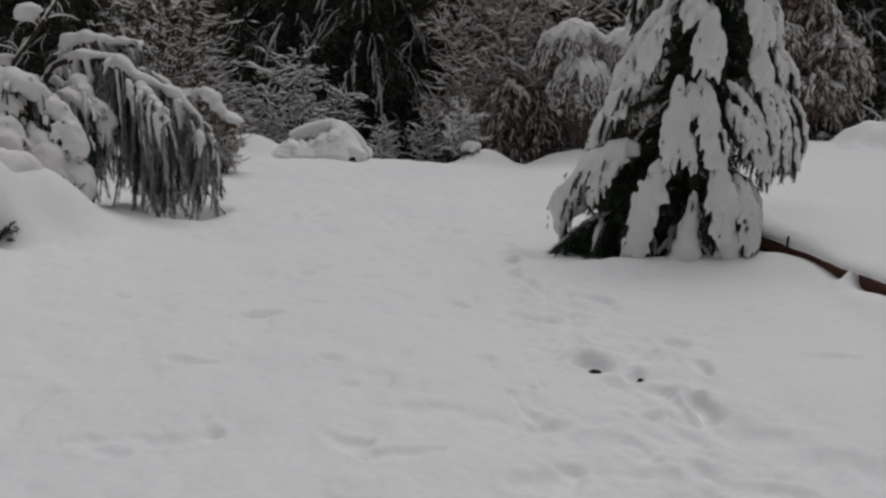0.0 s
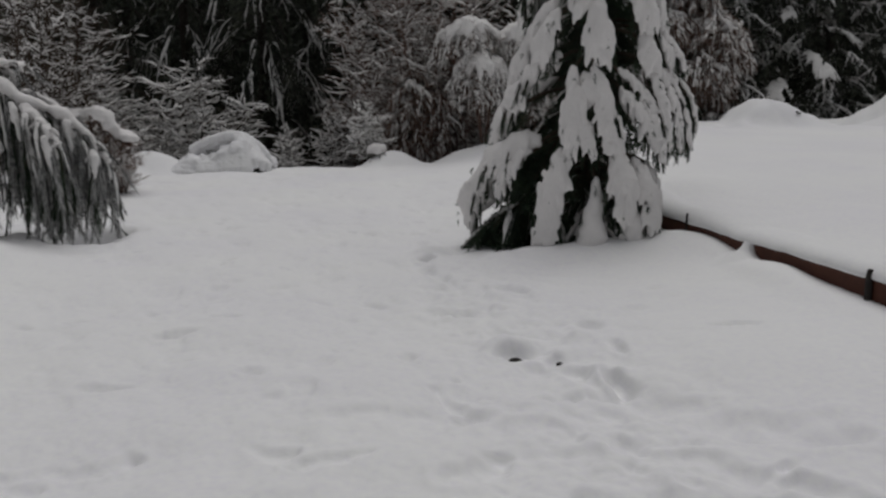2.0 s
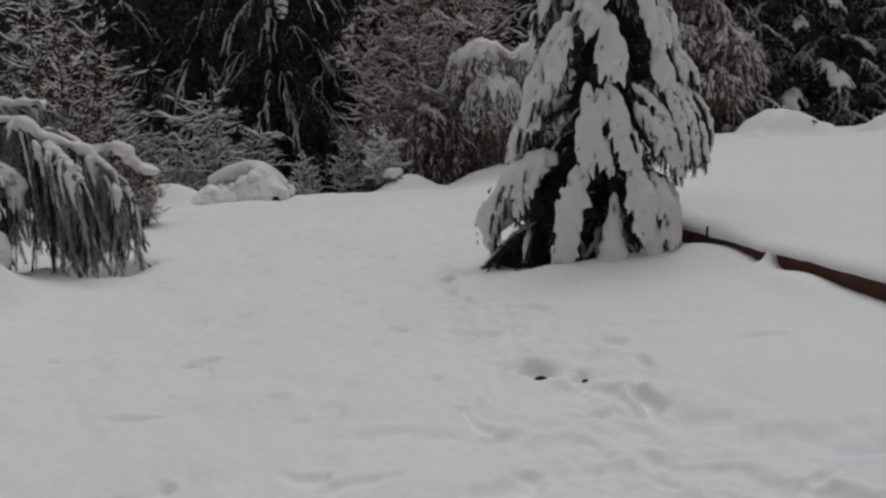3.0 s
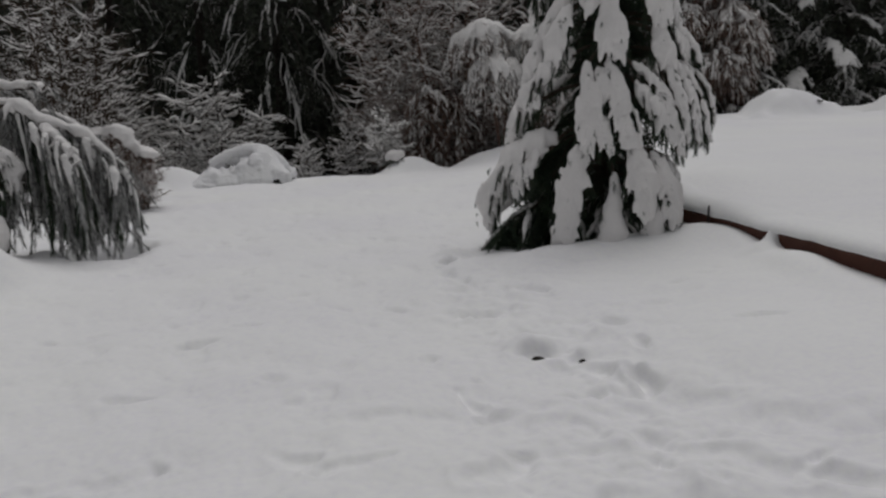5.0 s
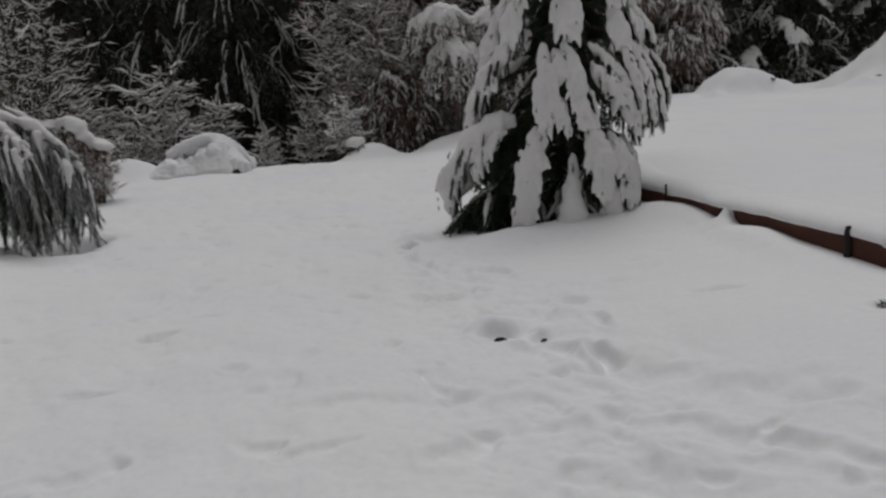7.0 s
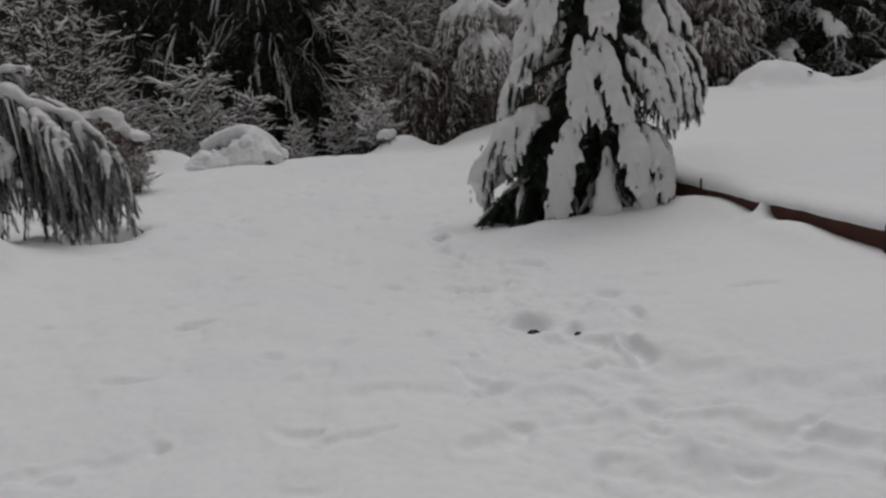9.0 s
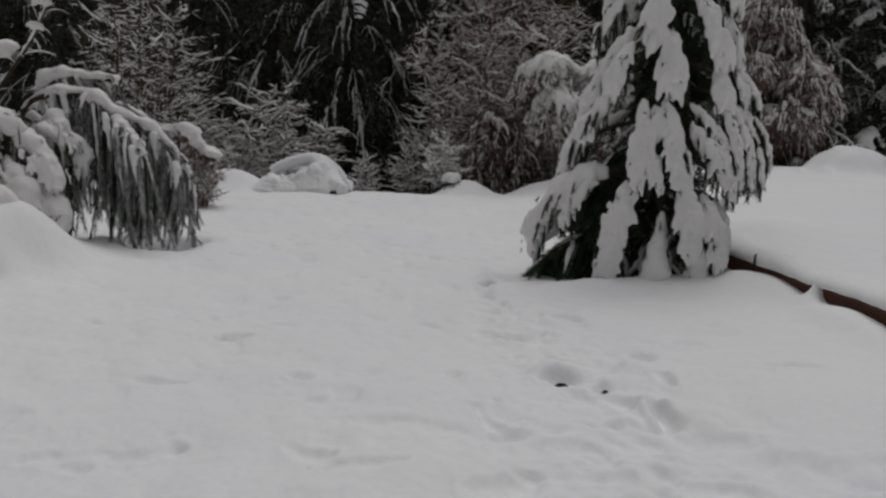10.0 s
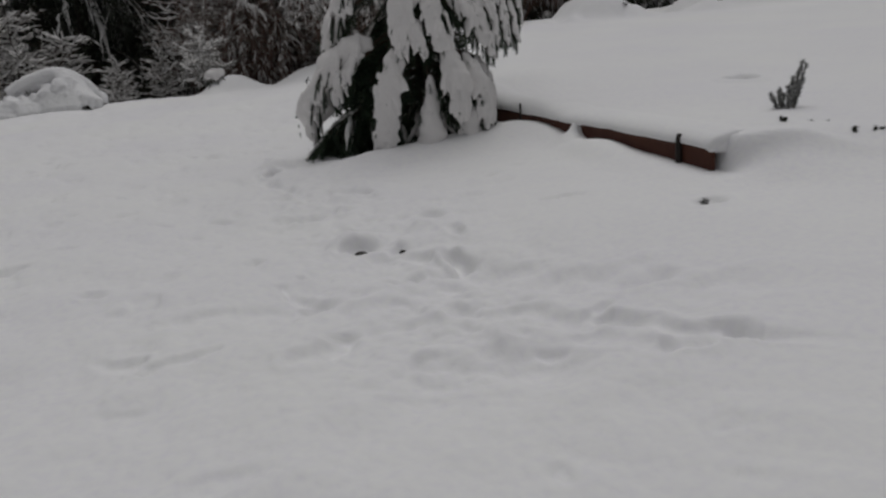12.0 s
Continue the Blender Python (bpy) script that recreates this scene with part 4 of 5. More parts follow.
PADS += [(az, 0.3, z, az + 12, 0.8, z - 0.55, 0.26, 0.9, 0.3, 0.5) for az, z in ((165, 1.3), (60, 1.25), (110, 1.3), (-160, 1.15), (10, 1.15), (195, 0.9))]
make_pad_bush((-4.75, 9.1, 0.2), PADS, "evergreen bush buried under broad pads of snow", 21)
cushion_bush((-4.35, 7.75, 0.3), [(-0.05, 0.05, 0.34, 0.36), (-0.45, 0.1, 0.36, 0.46), (-0.35, -0.25, 0.26, 0.36)], "low bush drowned under one thick smooth snow cap", 10, 22, voxel=0.035, slope=0.4)


def make_dome_shrub(place):
    """A twiggy shrub under a draped dome of snow, an arched hollow near its top."""
    ob = thing("snowy_bush", place, "round twiggy shrub under a draped dome of snow", "bush")
    r = np.random.default_rng(23)
    snow, leaf, wood = Geo(), Geo(), Geo()
    rim = lambda x: np.interp(x, [-1.3, -0.82, -0.41, 0.05, 0.32, 0.68, 0.96, 1.08], [0.10, 0.68, 0.90, 0.99, 0.95, 0.72, 0.38, 0.05])
    apron = lambda x: np.interp(x, [-1.3, -0.82, -0.45, -0.3, -0.05, 0.1, 0.45], [0.14, 0.60, 0.55, 0.54, 0.66, 0.84, 0.92])
    tall = rim
    # the arched rim over the hollow, and the snow behind it
    xs = np.linspace(-0.86, 1.0, 14)
    tube(snow, np.stack([xs, 0.08 + 0 * xs, rim(xs) - 0.13], 1), 0.15 + 0.02 * np.sin(xs * 5), 12, 0.9, 0.1, 0.2, 4)
    for x in np.linspace(-1.0, 0.9, 9):
        tube(snow, [(x, 0.1, rim(x) - 0.22), (x, 0.4, 0.5 * rim(x)), (x, 0.7, -0.1)], 0.2 + 0 * xs[:3], 10, 0.9, 0.0, 0.2, 4)
    # the apron draped down the front
    for x in np.linspace(-1.12, 0.42, 10):
        h = apron(x)
        tube(snow, [(x, -0.22, h - 0.16), (x + r.normal() * 0.03, -0.42, 0.62 * h - 0.1), (x + r.normal() * 0.05, -0.58, 0.25 * h - 0.06), (x, -0.62, -0.15)], np.array([0.15, 0.19, 0.2, 0.17]), 10, 0.9, 0.0, 0.3, 4)
        tube(snow, [(x, -0.1, 0.3 * h), (x, 0.1, 0.1)], np.array([0.2, 0.2]), 8)
    for k in range(34):
        x = r.uniform(-1.0, 0.35)
        f = r.random()
        c = np.array([x, -0.3 - 0.3 * f, (apron(x) - 0.08) * (1 - f) + 0.08])
        tube(snow, arc(c, c + np.array([r.normal() * 0.08, -0.07, -0.14]), -0.03, 5), r.uniform(0.08, 0.14) * np.array([0.4, 0.9, 1.0, 0.8, 0.3]), 8, 0.85, 0.0, 0.3, 8)
    # lobes hanging on the steep side, dark between them
    for x, low, b in ((0.36, -0.05, 0.12), (0.52, 0.10, 0.09), (0.66, 0.16, 0.085), (0.82, 0.06, 0.085), (0.97, -0.02, 0.09)):
        h = rim(x * 0.85)
        tube(snow, [(x * 0.7, -0.05, h - 0.12), (x * 0.88, -0.3, 0.75 * h - 0.08), (x, -0.5, 0.45 * h), (x * 1.02, -0.57, low)], np.array([0.13, 1.1 * b, b, 0.55 * b]), 10, 0.95, 0.0, 0.3, 5)
    for k in range(70):
        x = r.uniform(0.4, 1.0) if k % 8 else r.uniform(-0.45, -0.05)
        h = tall(x)
        p = np.array([x * 0.9, -0.15, 0.3 * h * r.random() + 0.02]) if x > 0.3 else np.array([x, 0.05, 0.35])
        e = p + np.array([r.normal() * 0.12 + 0.05, -0.26 - 0.10 * r.random() if x > 0.3 else -0.1, 0.1 * abs(r.normal()) if x > 0.3 else 0.2])
        ln = arc(p, e, -0.02, 5)
        tube(wood, ln, np.linspace(0.007, 0.003, 5), 3)
        needles(leaf, ln, 40, 0.05, 0.008, r, 0.8, 0.2)
    part("stem", wood, BARK, ob)
    part("foliage", leaf, NEEDLE_DARK, ob, "dark twig tips in the gaps of the snow")
    fuse(part("snow_load", snow, SNOW_GROUND, ob, "draped dome of snow"), 0.032, 3, 0.05)


make_dome_shrub((-2.95, 19.4, -0.1))
cushion_bush((0.58, 20.6, 0.0), [(0.0, 0, 0.40, 0.26)], "small clipped shrub with a snow cap", 26, 24, reach=1.6)


def dark_shoots(place, size, seed, label, count=70):
    ob = thing("dark_shrub", place, label, "shrub")
    r = np.random.default_rng(seed)
    wood, leaf = Geo(), Geo()
    for k in range(count):
        a = r.random() * 6.283
        e = np.array([math.cos(a), math.sin(a), 0.2 + 0.9 * r.random()]) * size * (0.6 + 0.5 * r.random())
        ln = arc((0, 0, -0.05), e, -0.02, 6)
        tube(wood, ln, np.linspace(0.006, 0.002, 6), 3)
        needles(leaf, ln, 90, 0.05, 0.007, r, 0.8, 0.1)
    part("stem", wood, BARK, ob)
    part("foliage", leaf, NEEDLE_DARK, ob)


cushion_bush((-4.3, 14.5, 0.0), [(-0.22, 0, 1.36, 0.27), (0.0, 0.05, 1.32, 0.22), (0.28, 0.05, 0.99, 0.20), (0.42, -0.05, 0.95, 0.17), (0.1, -0.05, 1.15, 0.16), (-0.6, 0.1, 1.3, 0.3)],
             "brown-leaved shrub carrying slabs of snow", 40, 25, dark=TWIG, reach=1.2, slope=0.15)
dark_shoots((-4.12, 8.3, 0.12), 0.3, 72, "drooping dark shoots under a snowed-in bush", 60)
dark_shoots((-4.05, 7.05, 0.06), 0.2, 71, "dark shoots in a hollow under the snow")


def make_leaning_sapling():
    ob = thing("leaning_sapling", (-5.75, 9.6, 0.3), "leaning thin sapling with clots of snow on it", "tree")
    r = np.random.default_rng(81)
    o = np.array((-5.75, 9.6, 0.3))
    wood = Geo()
    line = course(np.array([(-5.75, 9.6, 0.3), (-5.5, 9.6, 1.2), (-5.2, 9.6, 1.66), (-4.83, 9.6, 2.15), (-4.61, 9.6, 2.5), (-4.37, 9.6, 3.07), (-4.15, 9.6, 3.7)]) - o, 30)
    tube(wood, line, np.linspace(0.03, 0.008, 30), 7, rough=0.15)
    twigs = []
    for k in range(54):
        j = 4 + int(r.random() * 25)
        e = line[j] + np.array([r.normal() * 0.19, r.normal() * 0.15, 0.12 * r.normal()])
        tw = arc(line[j], e, -0.06, 6)
        tube(wood, tw, np.linspace(0.008, 0.003, 6), 4)
        twigs.append(tw)
    part("trunk", wood, BARK, ob)
    for (x, y, z), w in (((-4.96, 9.55, 2.27), 0.18), ((-4.64, 9.6, 2.56), 0.11), ((-4.53, 9.6, 2.84), 0.13), ((-5.33, 9.6, 1.70), 0.2), ((-5.48, 9.6, 1.34), 0.2), ((-4.30, 9.6, 3.1), 0.10)):
        g = Geo()
        c = np.array((x, y, z)) - o
        tilt = r.uniform(-0.5, 0.5)
        tube(g, arc(c + np.array([-0.9, 0, -tilt]) * w, c + np.array([0.9, 0.1, tilt]) * w, -0.15 * w, 9), w * np.array([0.15, 0.4, 0.55, 0.6, 0.62, 0.6, 0.5, 0.4, 0.15]), 10, 0.65, 0.0, 0.45, 9)
        for k in range(4):
            p = c + np.array([r.uniform(-0.7, 0.7), 0, 0]) * w
            tube(g, arc(p, p + np.array([r.normal() * 0.3, r.normal() * 0.3, -0.7]) * w, 0.0, 5), w * 0.3 * np.array([1, 1, 0.8, 0.5, 0.1]), 8, 0.9, 0.0, 0.3, 12)
        fuse(part("snow_clot", g, SNOW, ob, "clot of white snow"), 0.025, 2, 0.03)
    g = Geo()
    tube(g, line[4:] + np.array([0.0, 0, 0.02]), 0.022 * (1 + 0.5 * np.sin(np.arange(26) * 1.9)) * np.linspace(1.2, 0.5, 26), 7, 0.8, 0.3, 0.6, 18)
    for tw in twigs:
        tube(g, tw + np.array([0, 0, 0.012]), np.array([0.4, 1, 1.1, 1.0, 0.7, 0.2]) * r.uniform(0.006, 0.013), 5, 0.8, 0.2, 0.4, 20)
    tagged(part("snow_load", g, FROST, ob, "snow along the twigs"), kind="stuff")


make_leaning_sapling()


# ------------------------------------------------------------------ small things in the snow
def make_plant(place):
    ob = thing("rimed_plant", place, "small upright plant with rimed stalks sticking out of the snow", "plant")
    r = np.random.default_rng(91)
    for x, y, h, lean in ((0.12, 0.0, 0.34, 0.06), (0.11, 0.03, 0.3, 0.04), (0.06, 0.03, 0.24, 0.03), (-0.02, 0.03, 0.15, -0.02), (0.10, 0.02, 0.36, 0.06), (0.05, 0.0, 0.20, 0.02), (0.0, -0.03, 0.17, 0.0), (-0.05, 0.0, 0.13, -0.02), (-0.09, 0.02, 0.12, -0.04), (0.08, -0.03, 0.22, 0.05), (0.02, 0.04, 0.11, -0.02)):
        w, l = Geo(), Geo()
        ln = arc((x * 0.4, y, -0.05), (x + lean, y, h), 0.0, 7)
        tube(w, ln, np.linspace(0.007, 0.004, 7), 5)
        st = part("stalk", w, BARK, ob)
        needles(l, ln[1:], 420, 0.035, 0.008, r, 0.9, -0.1)
        part("leaves", l, NEEDLE_GREY, st)


def sprig(place, size, seed, label, mat=NEEDLE_DARK, count=5, lift=1.0):
    ob = thing("sprig", place, label, "twig")
    r = np.random.default_rng(seed)
    for k in range(count):
        w, l = Geo(), Geo()
        a = r.random() * 6.283
        ln = arc((math.cos(a) * size * 0.15, math.sin(a) * size * 0.15, -0.03), (math.cos(a) * size * 0.8, math.sin(a) * size * 0.5, lift * size * (0.2 + 0.6 * r.random())), -0.02, 6)
        tube(w, ln, np.linspace(0.005, 0.002, 6), 4)
        st = part("stalk", w, BARK, ob)
        needles(l, ln, 60, 0.025, 0.006, r, 0.8, 0.1)
        part("leaves", l, mat, st)


make_plant(at(4.70, 5.30, 0.0))
sprig(at(3.18, 4.15, 0.02), 0.06, 92, "rimed sprig poking out of the snow", NEEDLE_GREY)
sprig(at(4.34, 4.88, 0.0), 0.05, 95, "dark twig tips poking out of the snow")

# added low sprigs, their dark colour standing in for shade in the mound's hollows
for x, y, size in ((8.29, 16.48, 0.07), (8.69, 16.26, 0.05), (10.30, 17.86, 0.10)):
    sprig(rest(x, y, -0.04, 0.1), size, int(x * 100), "low dark sprigs standing in for shaded hollows of a snow mound", NEEDLE_DARK, 8, 0.35)

for x, y in ((4.52, 4.79), (4.60, 4.72), (4.54, 4.38), (4.66, 4.32), (4.70, 4.30)):
    sprig(rest(x, y, -0.02), 0.016, int(x * 100), "dark twig tip poking out of the snow", NEEDLE_DARK, 3, 1.0)
# the same on the high mound: dark sprigs in place of shaded streaks
for x, y, size in ((13.6, 17.55, 0.12), (13.8, 17.57, 0.12), (13.98, 17.6, 0.10), (12.7, 17.5, 0.08)):
    sprig(rest(x, y, -0.06, 0.1), size, int(x * 100), "low dark sprigs standing in for shaded hollows of a high snow mound", NEEDLE_DARK, 9, 0.35)


def clod(place, size, seed, label):
    g = Geo()
    r = np.random.default_rng(seed)
    tube(g, arc((-size, 0, 0.0), (size, size * 0.3, 0.01), -size * 0.25, 8), size * np.array([0.1, 0.35, 0.5, 0.55, 0.5, 0.45, 0.3, 0.1]), 9, 0.7, 0.1, 0.5, 40)
    ob = part("earth_clod", g, EARTH)
    ob.location = place
    return tagged(ob, label, "earth")


clod(at(1.0, 4.80, 0.005), 0.054, 93, "dark wet earth showing in a hole in the snow")
clod(at(1.245, 4.635, 0.004), 0.022, 94, "dark wet earth showing in a small hole")


# ------------------------------------------------------------------ the wood behind
def scatter(kind, places):
    """Stands the first there and copies at the other places."""
    for i, (x, y, z, turn, *size) in enumerate(places):
        m = pose(x, y, z, 0, 0, turn) @ Matrix.Diagonal((*((size or [1.0]) * 3), 1))
        if i == 0:
            kind.matrix_basis = m
        else:
            copy_thing(kind, m).matrix_basis = m


def forest_tree(rng, height, reach, snow_cover, mats, label, needle=(0.24, 0.045), density=14, thick=0.10, levels=26, low=0.6, count=6, fingers=6, droop=(0.45, 0.4), spread=0.9, sides=4, main=1.0, shoot=1.0):
    ob = thing("forest_conifer", (0, 0, 0), label, "tree", "trees of the wood behind")
    s, l, w, bw = Geo(), Geo(), Geo(), Geo()
    zs = np.linspace(-0.5, height, 8)
    tube(w, np.stack([0 * zs, 0 * zs, zs], 1), np.linspace(0.2, 0.03, 8), 8)
    for k in range(levels):
        z = low + (height - low - 0.4) * k / levels
        r = reach * (1 - z / (height * 1.05)) ** 0.7
        for j in range(count if z < 9.5 else count // 3):
            az = rng.random() * 6.283
            ln = r * (0.65 + 0.5 * rng.random())
            bough(rng, s, l, bw, np.array([0, 0, z + rng.normal() * 0.15]), az, ln, 0.1 * ln, ln * (droop[0] + droop[1] * rng.random()), thick * (0.5 + rng.random() * 0.7), fingers,
                  needle=needle, density=density, cover=snow_cover, seg=5, sides=sides, spread=spread, main=main, light=True, shoot=shoot)
    part("trunk", w, mats[0], ob)
    tagged(part("branch", bw, mats[0], ob), kind="stuff")
    tagged(part("foliage", l, mats[1], ob, "dark green needles"), kind="stuff")
    if s.n:
        tagged(part("snow_load", s, mats[2], ob, "grey-white snow on the boughs"), kind="stuff")
    return ob


def shrub(rng, height, width, stems, snow_share, mats, label, boughs=22, twigs=11, lie=0.016, flat=0.0, size=1.0):
    """A many-stemmed leafless shrub, its fine twigs lined with snow."""
    ob = thing("snowy_shrub", (0, 0, 0), label, "shrub")
    w, s = Geo(), Geo()
    for i in range(stems):
        a = rng.random() * 6.283
        lean = rng.random() ** 0.6 * width * 0.5
        top = np.array([math.cos(a) * lean, math.sin(a) * lean, height * (1.05 - 0.45 * (lean / (0.5 * width)) ** 2) * (0.7 + 0.35 * rng.random())])
        foot = np.array([math.cos(a), math.sin(a), 0]) * rng.random() * 0.12 * width
        stem = arc(foot, top, -0.03 * height, 14, 0.03, rng)
        stem[:, :2] += (np.linspace(0, 1, 14) ** 2)[:, None] * 0.1 * lean * np.array([math.cos(a), math.sin(a)])
        tube(w, stem, np.linspace(0.03, 0.006, 14) * size, 4)
        for j in range(boughs):
            f = 0.12 + 0.88 * (j + rng.random()) / boughs
            p = resample(stem, 60)[min(int(f * 59), 59)]
            b2 = rng.random() * 6.283
            ln = (0.35 + 0.7 * rng.random()) * (1.15 - 0.55 * f) * size
            up = (0.95 - 0.9 * flat) * rng.random() - 0.05
            e = p + np.array([math.cos(b2), math.sin(b2), up]) * ln
            br = arc(p, e, 0.05 * ln, 6, 0.025 * size, rng)
            tube(w, br, np.linspace(0.009, 0.004, 6) * size, 3)
            if rng.random() < min(1.0, snow_share * 1.6):
                tube(s, br + np.array([0, 0, 0.6 * lie]), lie * (0.6 + 0.5 * rng.random()) * np.array([0.3, 0.8, 1.0, 1.0, 0.8, 0.3]), 4, 0.8, 0.2, 0.5, 14)
            q = br[rng.integers(1, 6, twigs)] + rng.normal(size=(twigs, 3)) * 0.01
            away = np.array([q[:, 0].mean(), q[:, 1].mean(), 0.0])
            away /= np.linalg.norm(away) + 0.3
            d = rng.normal(size=(twigs, 3)) * 0.45 + (e - p) / (ln + 1e-6) * 0.6 + away * 0.35
            d[:, 2] = d[:, 2] * (1 - flat) + 0.1
            d /= np.linalg.norm(d, axis=1)[:, None]
            tip = q + d * (0.20 + 0.34 * rng.random((twigs, 1))) * size
            spindles(w, q, tip, 0.007 * size ** 0.5, 0.25, 0.08)
            keep = rng.random(twigs) < snow_share
            up = np.array([0, 0, 0.6 * lie])
            a2, b2 = q + (tip - q) * (0.25 * rng.random((twigs, 1))), q + (tip - q) * (0.75 + 0.25 * rng.random((twigs, 1)))
            spindles(s, (a2 + up)[keep], (b2 + up * 0.4)[keep], lie * (0.3 + 0.45 * rng.random(keep.sum())), 0.4, 0.06)
    tagged(part("branch", w, mats[0], ob), kind="stuff")
    tagged(part("snow_load", s, mats[1], ob, "snow lining the twigs"), kind="stuff")
    return ob


# dark sheet added over the snow, its colour standing in for shade under trees
floor_geo = Geo()
fx, fy = np.meshgrid(np.linspace(-60, 60, 61), np.linspace(23.5, 70, 24))
fz = ground_z(fx.ravel(), fy.ravel()) + 0.05 + 0.08 * vnoise(fx.ravel() * 0.7, fy.ravel() * 0.7)
fi = np.arange(23)[:, None] * 61 + np.arange(60)[None]
floor_geo.add(np.stack([fx.ravel(), fy.ravel(), fz], 1), np.stack([fi, fi + 1, fi + 62, fi + 61], -1).reshape(-1, 4))
FLOOR_SHADE = material("floor_painted_shade", [(0.015, 0.012, 0.009), (0.04, 0.03, 0.022), (0.3, 0.3, 0.3)], 0.9, 0.8, 6, 0.6, 0.05)
tagged(part("forest_floor", floor_geo, FLOOR_SHADE), "added dark sheet painting the shade under the wood, with patches of snow", "forest floor", kind="structure")

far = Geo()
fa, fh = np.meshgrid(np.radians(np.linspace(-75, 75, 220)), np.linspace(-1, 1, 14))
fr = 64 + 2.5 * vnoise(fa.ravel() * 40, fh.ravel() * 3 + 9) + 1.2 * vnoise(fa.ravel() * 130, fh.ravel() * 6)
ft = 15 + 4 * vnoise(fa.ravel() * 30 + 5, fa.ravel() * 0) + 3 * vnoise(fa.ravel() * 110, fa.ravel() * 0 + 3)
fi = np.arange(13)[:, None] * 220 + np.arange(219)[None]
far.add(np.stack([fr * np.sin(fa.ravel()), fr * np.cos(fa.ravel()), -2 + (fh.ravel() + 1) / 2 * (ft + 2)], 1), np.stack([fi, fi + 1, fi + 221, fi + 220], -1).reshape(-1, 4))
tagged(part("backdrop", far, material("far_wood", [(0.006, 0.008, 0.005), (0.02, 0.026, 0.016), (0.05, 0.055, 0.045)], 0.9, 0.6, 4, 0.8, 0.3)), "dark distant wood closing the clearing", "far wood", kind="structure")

rng = np.random.default_rng(31)
dark_mats = (SHADE_BARK, NEEDLE_DARK, FROST)
dark_one = forest_tree(np.random.default_rng(40), 16, 3.6, 0.2, dark_mats, "tall dark conifer with a little snow", droop=(0.7, 0.5), spread=0.6, thick=0.07, levels=22, count=5)
dark_two = forest_tree(np.random.default_rng(41), 18, 3.8, 0.38, dark_mats, "tall dark conifer with drooping snowy boughs", droop=(0.9, 0.5), spread=0.35, thick=0.085, main=1.1, low=1.2, fingers=8, shoot=1.2)
pale = forest_tree(np.random.default_rng(42), 14, 3.6, 0.75, dark_mats, "broad dark conifer with snow along its boughs", droop=(0.2, 0.3), thick=0.10, count=5, main=1.2, fingers=10, shoot=0.5)


def laden_conifer(seed, label):
    ob = thing("forest_conifer", (0, 0, 0), label, "tree", "trees of the wood behind")
    r = np.random.default_rng(seed)
    w = Geo()
    zs = np.linspace(-0.5, 13, 8)
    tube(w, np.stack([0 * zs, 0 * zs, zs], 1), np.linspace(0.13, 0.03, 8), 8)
    part("trunk", w, SHADE_BARK, ob)
    for k in range(32):
        z = 1.2 + 8.5 * k / 32
        reach = 2.7 * (1 - z / 14) * (0.75 + 0.4 * r.random())
        snow, leaf, wood = laden_bough(r, np.array([0, 0, z]), k * 2.4 + r.random() * 0.6, reach, z - reach * (0.25 + 0.3 * r.random()), 0.06 + 0.05 * r.random(), 0.2, 4.2)
        br = part("branch", wood, SHADE_BARK, ob)
        part("foliage", leaf, NEEDLE_DARK, br, "dark green needles")
        fuse(part("snow_load", snow, FROST, br, "snow along the bough"), 0.065, 1, 0.08)
    l, bw = Geo(), Geo()
    for k in range(64):
        z = 0.6 + 11.5 * k / 64
        bough(r, Geo(), l, bw, np.array([0, 0, z]), k * 2.4, 2.6 * (1 - z / 13.5), 0.1, 0.9 * (1 - z / 14), 0.05, 7, needle=(0.2, 0.045), density=30, cover=0.0, light=True)
    tagged(part("inner_branch", bw, SHADE_BARK, ob), kind="stuff")
    tagged(part("inner_foliage", l, NEEDLE_DARK, ob, "dark green needles"), kind="stuff")
    return ob


laden = laden_conifer(44, "dark conifer with drooping boughs laden with snow")
scatter(laden, [(13.4, 24.4, 0.1, 20), (17.6, 23.8, 0.3, 150)])
back = forest_tree(np.random.default_rng(43), 20, 4.0, 0.0, dark_mats, "tall dark conifer deep in the wood", needle=(0.6, 0.12), density=7, levels=18, fingers=2, count=5)
scatter(dark_one, [(-5.6, 28.5, -0.6, 10), (-0.6, 29.5, -0.6, 100), (-12.5, 27.5, -0.6, 200), (5.5, 29.0, -0.5, 300), (3.2, 28.0, -0.6, 40), (-8.8, 29.5, -0.6, 250), (12.4, 29.5, -0.2, 30), (17.2, 29, -0.1, 160), (21.5, 30, 0.0, 80), (26, 29.5, 0.0, 270)])
scatter(dark_two, [(-3.0, 28.0, -0.6, 0), (-15.2, 30, -0.6, 120), (1.8, 31, -0.6, 220), (8.3, 28, -0.4, 60)])
scatter(pale, [(15.4, 25.2, 0.2, 0), (11.4, 25.0, 0.1, 140), (22.5, 26, 0.4, 30), (6.8, 26.5, -0.2, 190)])
scatter(back, [(x + rng.normal() * 0.8, 35 + rng.normal() * 1.5, -0.6, rng.random() * 360) for x in np.arange(-23, 38, 3.0)])

# the reddish leafless shrub in the middle, the rimed shrubs left of it, the arching ones by the spruce
big = shrub(np.random.default_rng(51), 8.6, 5.6, 34, 0.5, (TWIG, FROST), "large leafless shrub with reddish twigs lined with snow", 28, 10, 0.033, 0.2, 1.15)
big.matrix_basis = pose(2.25, 24.2, -0.5)
skirt = shrub(np.random.default_rng(57), 3.4, 3.2, 12, 0.5, (TWIG, FROST), "spreading shrub with reddish snow-lined twigs", 16, 9, 0.036, 0.3, 1.15)
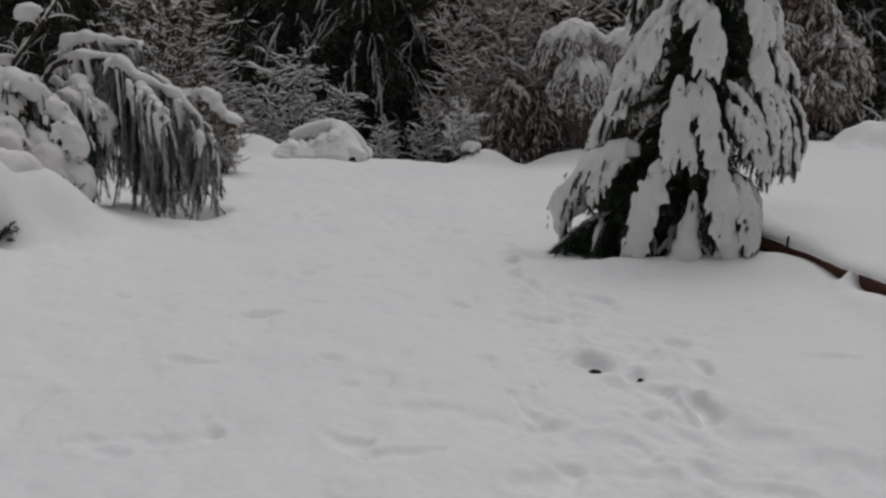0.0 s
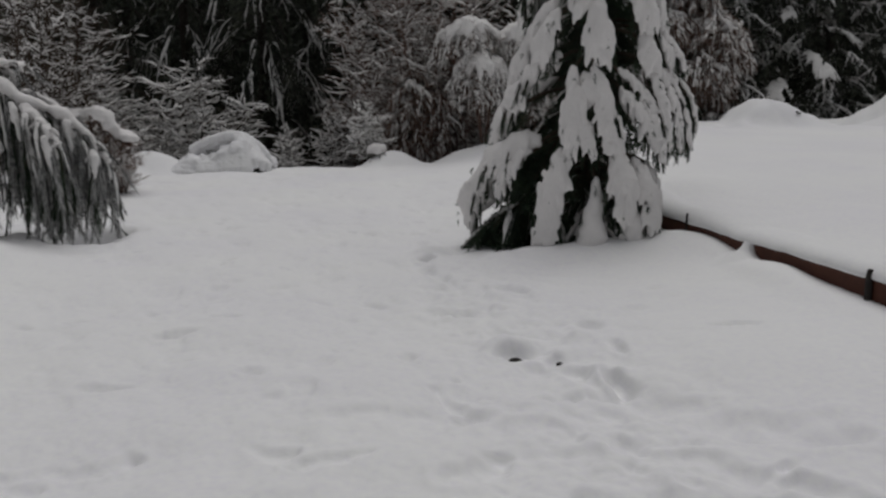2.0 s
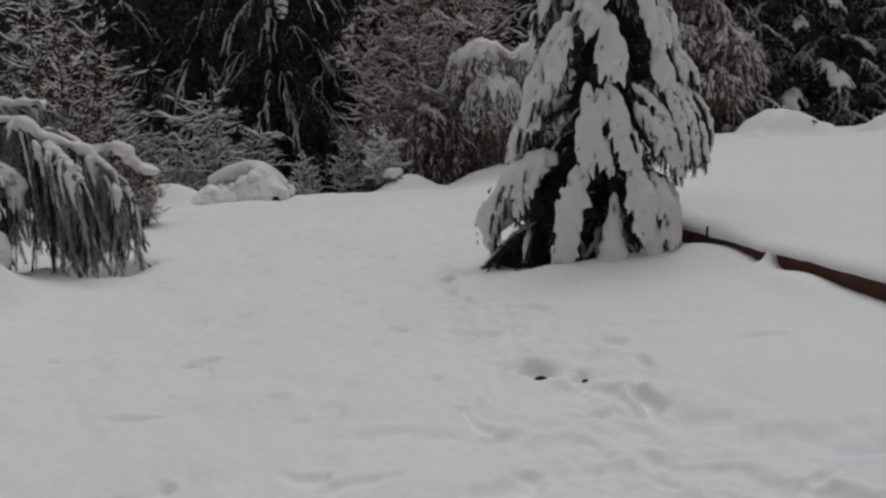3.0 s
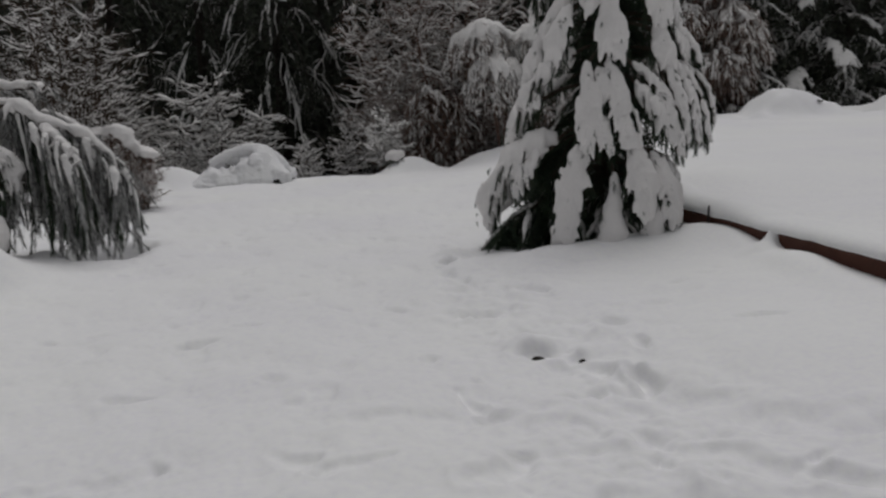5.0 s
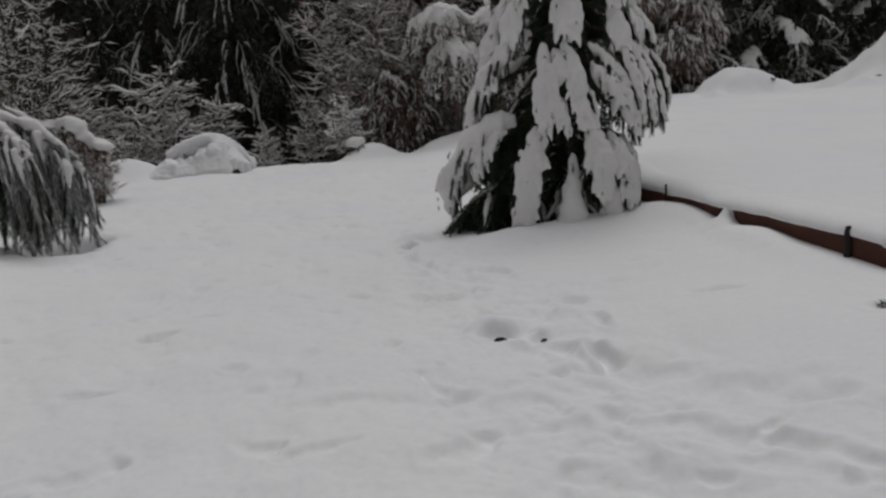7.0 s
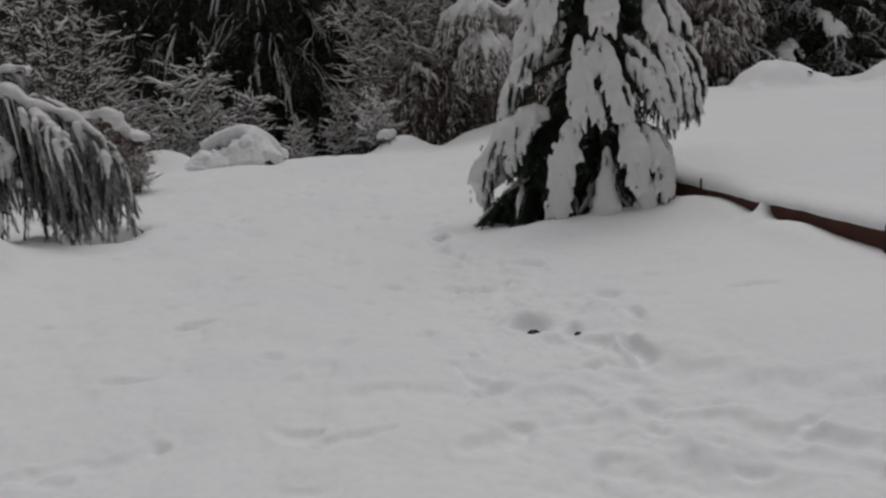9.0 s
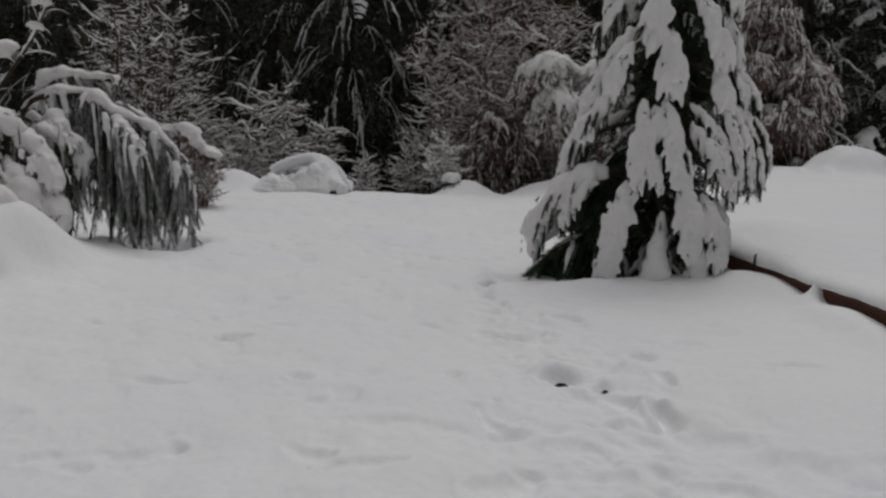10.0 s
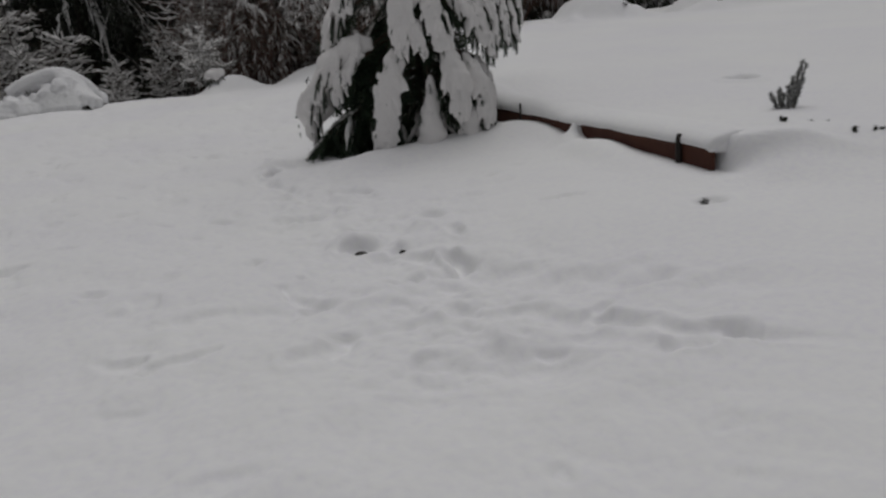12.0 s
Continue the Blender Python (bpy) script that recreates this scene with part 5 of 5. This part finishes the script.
scatter(skirt, [(0.3, 24.0, -0.5, 0), (1.3, 23.5, -0.5, 130), (2.7, 23.9, -0.5, 250), (3.7, 23.6, -0.5, 20, 1.25)])
side = shrub(np.random.default_rng(52), 3.6, 2.8, 10, 0.6, (BARK, FROST), "bushy shrub with its twigs rimed white", 15, 7, 0.055, 0.4, 1.25)
scatter(side, [(-4.3, 23.6, -0.5, 0), (-7.4, 24.2, -0.4, 70, 1.0), (-8.8, 23.4, -0.4, 190, 0.8), (-5.4, 22.6, -0.4, 250, 0.6)])
tall = shrub(np.random.default_rng(53), 7.5, 2.8, 6, 0.26, (BARK, FROST), "tall slender sapling clump dusted with snow", 24, 7, 0.036, 0.2, 1.3)
scatter(tall, [(-8.0, 21.8, -0.3, 0), (-8.4, 23.2, -0.3, 130), (-5.5, 14.8, -0.1, 20, 0.58), (-6.4, 16.6, -0.1, 160, 0.7), (-6.9, 20.4, -0.2, 50, 0.85)])
small = shrub(np.random.default_rng(54), 1.5, 1.3, 8, 0.6, (BARK, FROST), "low rimed shrub at the edge of the wood", 13, 7, 0.032, 0.2, 0.6)
scatter(small, [(-0.6, 23.4, -0.4, 170), (-1.9, 22.8, -0.4, 20, 0.8), (3.6, 22.4, -0.3, 240), (2.3, 22.6, -0.4, 310)])

rimed = shrub(np.random.default_rng(56), 1.3, 1.1, 8, 1.0, (BARK, FROST), "small shrub thickly coated with rime", 11, 8, 0.045, 0.15, 0.42)
scatter(rimed, [(0.38, 21.1, -0.1, 0, 1.15)])
brown = shrub(np.random.default_rng(55), 1.55, 1.6, 12, 0.4, (TWIG, FROST), "brown twiggy shrub between snow slabs", 12, 14, 0.02, 0.4, 0.5)
scatter(brown, [(-4.5, 15.0, 0.1, 0, 0.75), (-4.1, 14.45, -0.05, 120, 0.72)])


def make_domed(place, domes, seed, label, loose=0.0):
    """A shrub whose fine shoots hang over in domes under matted snow. domes: (x, y, top, half width, height) in the world."""
    ob = thing("arching_shrub", place, label, "shrub")
    r = np.random.default_rng(seed)
    o = np.array(place)
    for x, y, top, wide, tall in domes:
        wood, snow, hang = Geo(), Geo(), Geo()
        c = np.array([x, y, top - tall]) - o
        tube(wood, course([(0, 0, -0.1), (0.4 * c[0], 0.4 * c[1], 0.5 * c[2]), tuple(c), tuple(c + np.array([0, 0, tall * 0.9]))], 14), np.linspace(0.035, 0.012, 14), 6)
        for k in range(34):
            a = k * 2.4 + r.random()
            end = 1.25 + 0.75 * r.random()
            th = np.linspace(0.05, end, 10)
            wd = wide * (0.7 - 0.25 * loose + (0.4 + 0.5 * loose) * r.random())
            hi = tall * (0.82 - 0.5 * loose + (0.24 + 0.6 * loose) * r.random())
            line = c + np.stack([wd * np.sin(th) ** 0.8 * math.cos(a), wd * np.sin(th) ** 0.8 * math.sin(a), hi * np.cos(th)], 1) + r.normal(size=(10, 3)) * 0.02
            tube(wood, line, np.linspace(0.012, 0.004, 10), 4)
            if r.random() < 0.75 - 0.3 * loose:
                tube(snow, line[:7] + np.array([0, 0, 0.02]), wide * (0.15 - 0.05 * loose) * np.array([0.9, 1.0, 1.1, 1.0, 0.85, 0.6, 0.2]), 7, 0.7, 0.2, 0.45, 12)
            n = 34
            q = resample(line, 50)[r.integers(4, 50, n)] + r.normal(size=(n, 3)) * 0.03
            d = np.array([math.cos(a) * 0.35, math.sin(a) * 0.35, -0.8]) + r.normal(size=(n, 3)) * 0.3
            tip = q + d * (0.10 + (0.20 + 0.2 * loose) * r.random((n, 1)))
            spindles(wood, q, tip, 0.009, 0.25, 0.1)
            keep = r.random(n) < 0.8 - 0.5 * loose
            spindles(hang, q[keep] + np.array([0, 0, 0.02]), (q + (tip - q) * 0.8)[keep], 0.020 + 0.020 * r.random(keep.sum()), 0.4, 0.12)
        n = 220
        q = c + r.normal(size=(n, 3)) * np.array([wide * 0.4, wide * 0.4, tall * 0.4])
        spindles(wood, q, q + r.normal(size=(n, 3)) * 0.2, 0.009, 0.3)
        br = part("limb", wood, TWIG, ob)
        fuse(part("snow_load", snow, FROST, br, "matted snow over the hanging shoots"), 0.04, 1, 0.06)
        tagged(part("hanging_snow", hang, FROST, br, "snow on the hanging shoots"), kind="stuff")


make_domed(at(3.5, 21.8, -0.1), [(3.05, 21.6, 3.63, 0.92, 0.85), (3.27, 21.2, 2.74, 0.74, 1.0), (3.62, 21.25, 2.66, 0.55, 0.95), (4.5, 21.6, 3.5, 0.8, 0.9), (4.6, 21.4, 2.3, 0.8, 1.0)], 61,
           "arching shrub bowed down by matted snow")
make_domed(at(1.95, 22.6, -0.1), [(1.65, 22.7, 2.2, 0.65, 1.1), (2.25, 22.6, 1.9, 0.65, 1.2), (1.5, 22.7, 1.3, 0.6, 1.0), (2.4, 22.5, 1.1, 0.6, 0.9)], 63,
           "drooping shrub with grey frosted twigs", 1.25)
make_domed(at(9.2, 22.0, -0.1), [(8.75, 21.6, 5.4, 0.6, 0.6), (9.75, 21.6, 3.85, 0.85, 0.7), (8.5, 21.5, 3.95, 0.6, 0.6), (9.3, 22.0, 4.6, 0.7, 0.6), (9.3, 21.3, 2.8, 0.75, 0.7), (10.4, 22.0, 3.2, 0.7, 0.6), (8.0, 21.9, 3.0, 0.7, 0.7), (8.1, 22.0, 4.8, 0.5, 0.5), (9.9, 22.2, 2.3, 0.7, 0.6)], 62,
           "bowed shrub with brownish twigs under matted snow", 1.0)
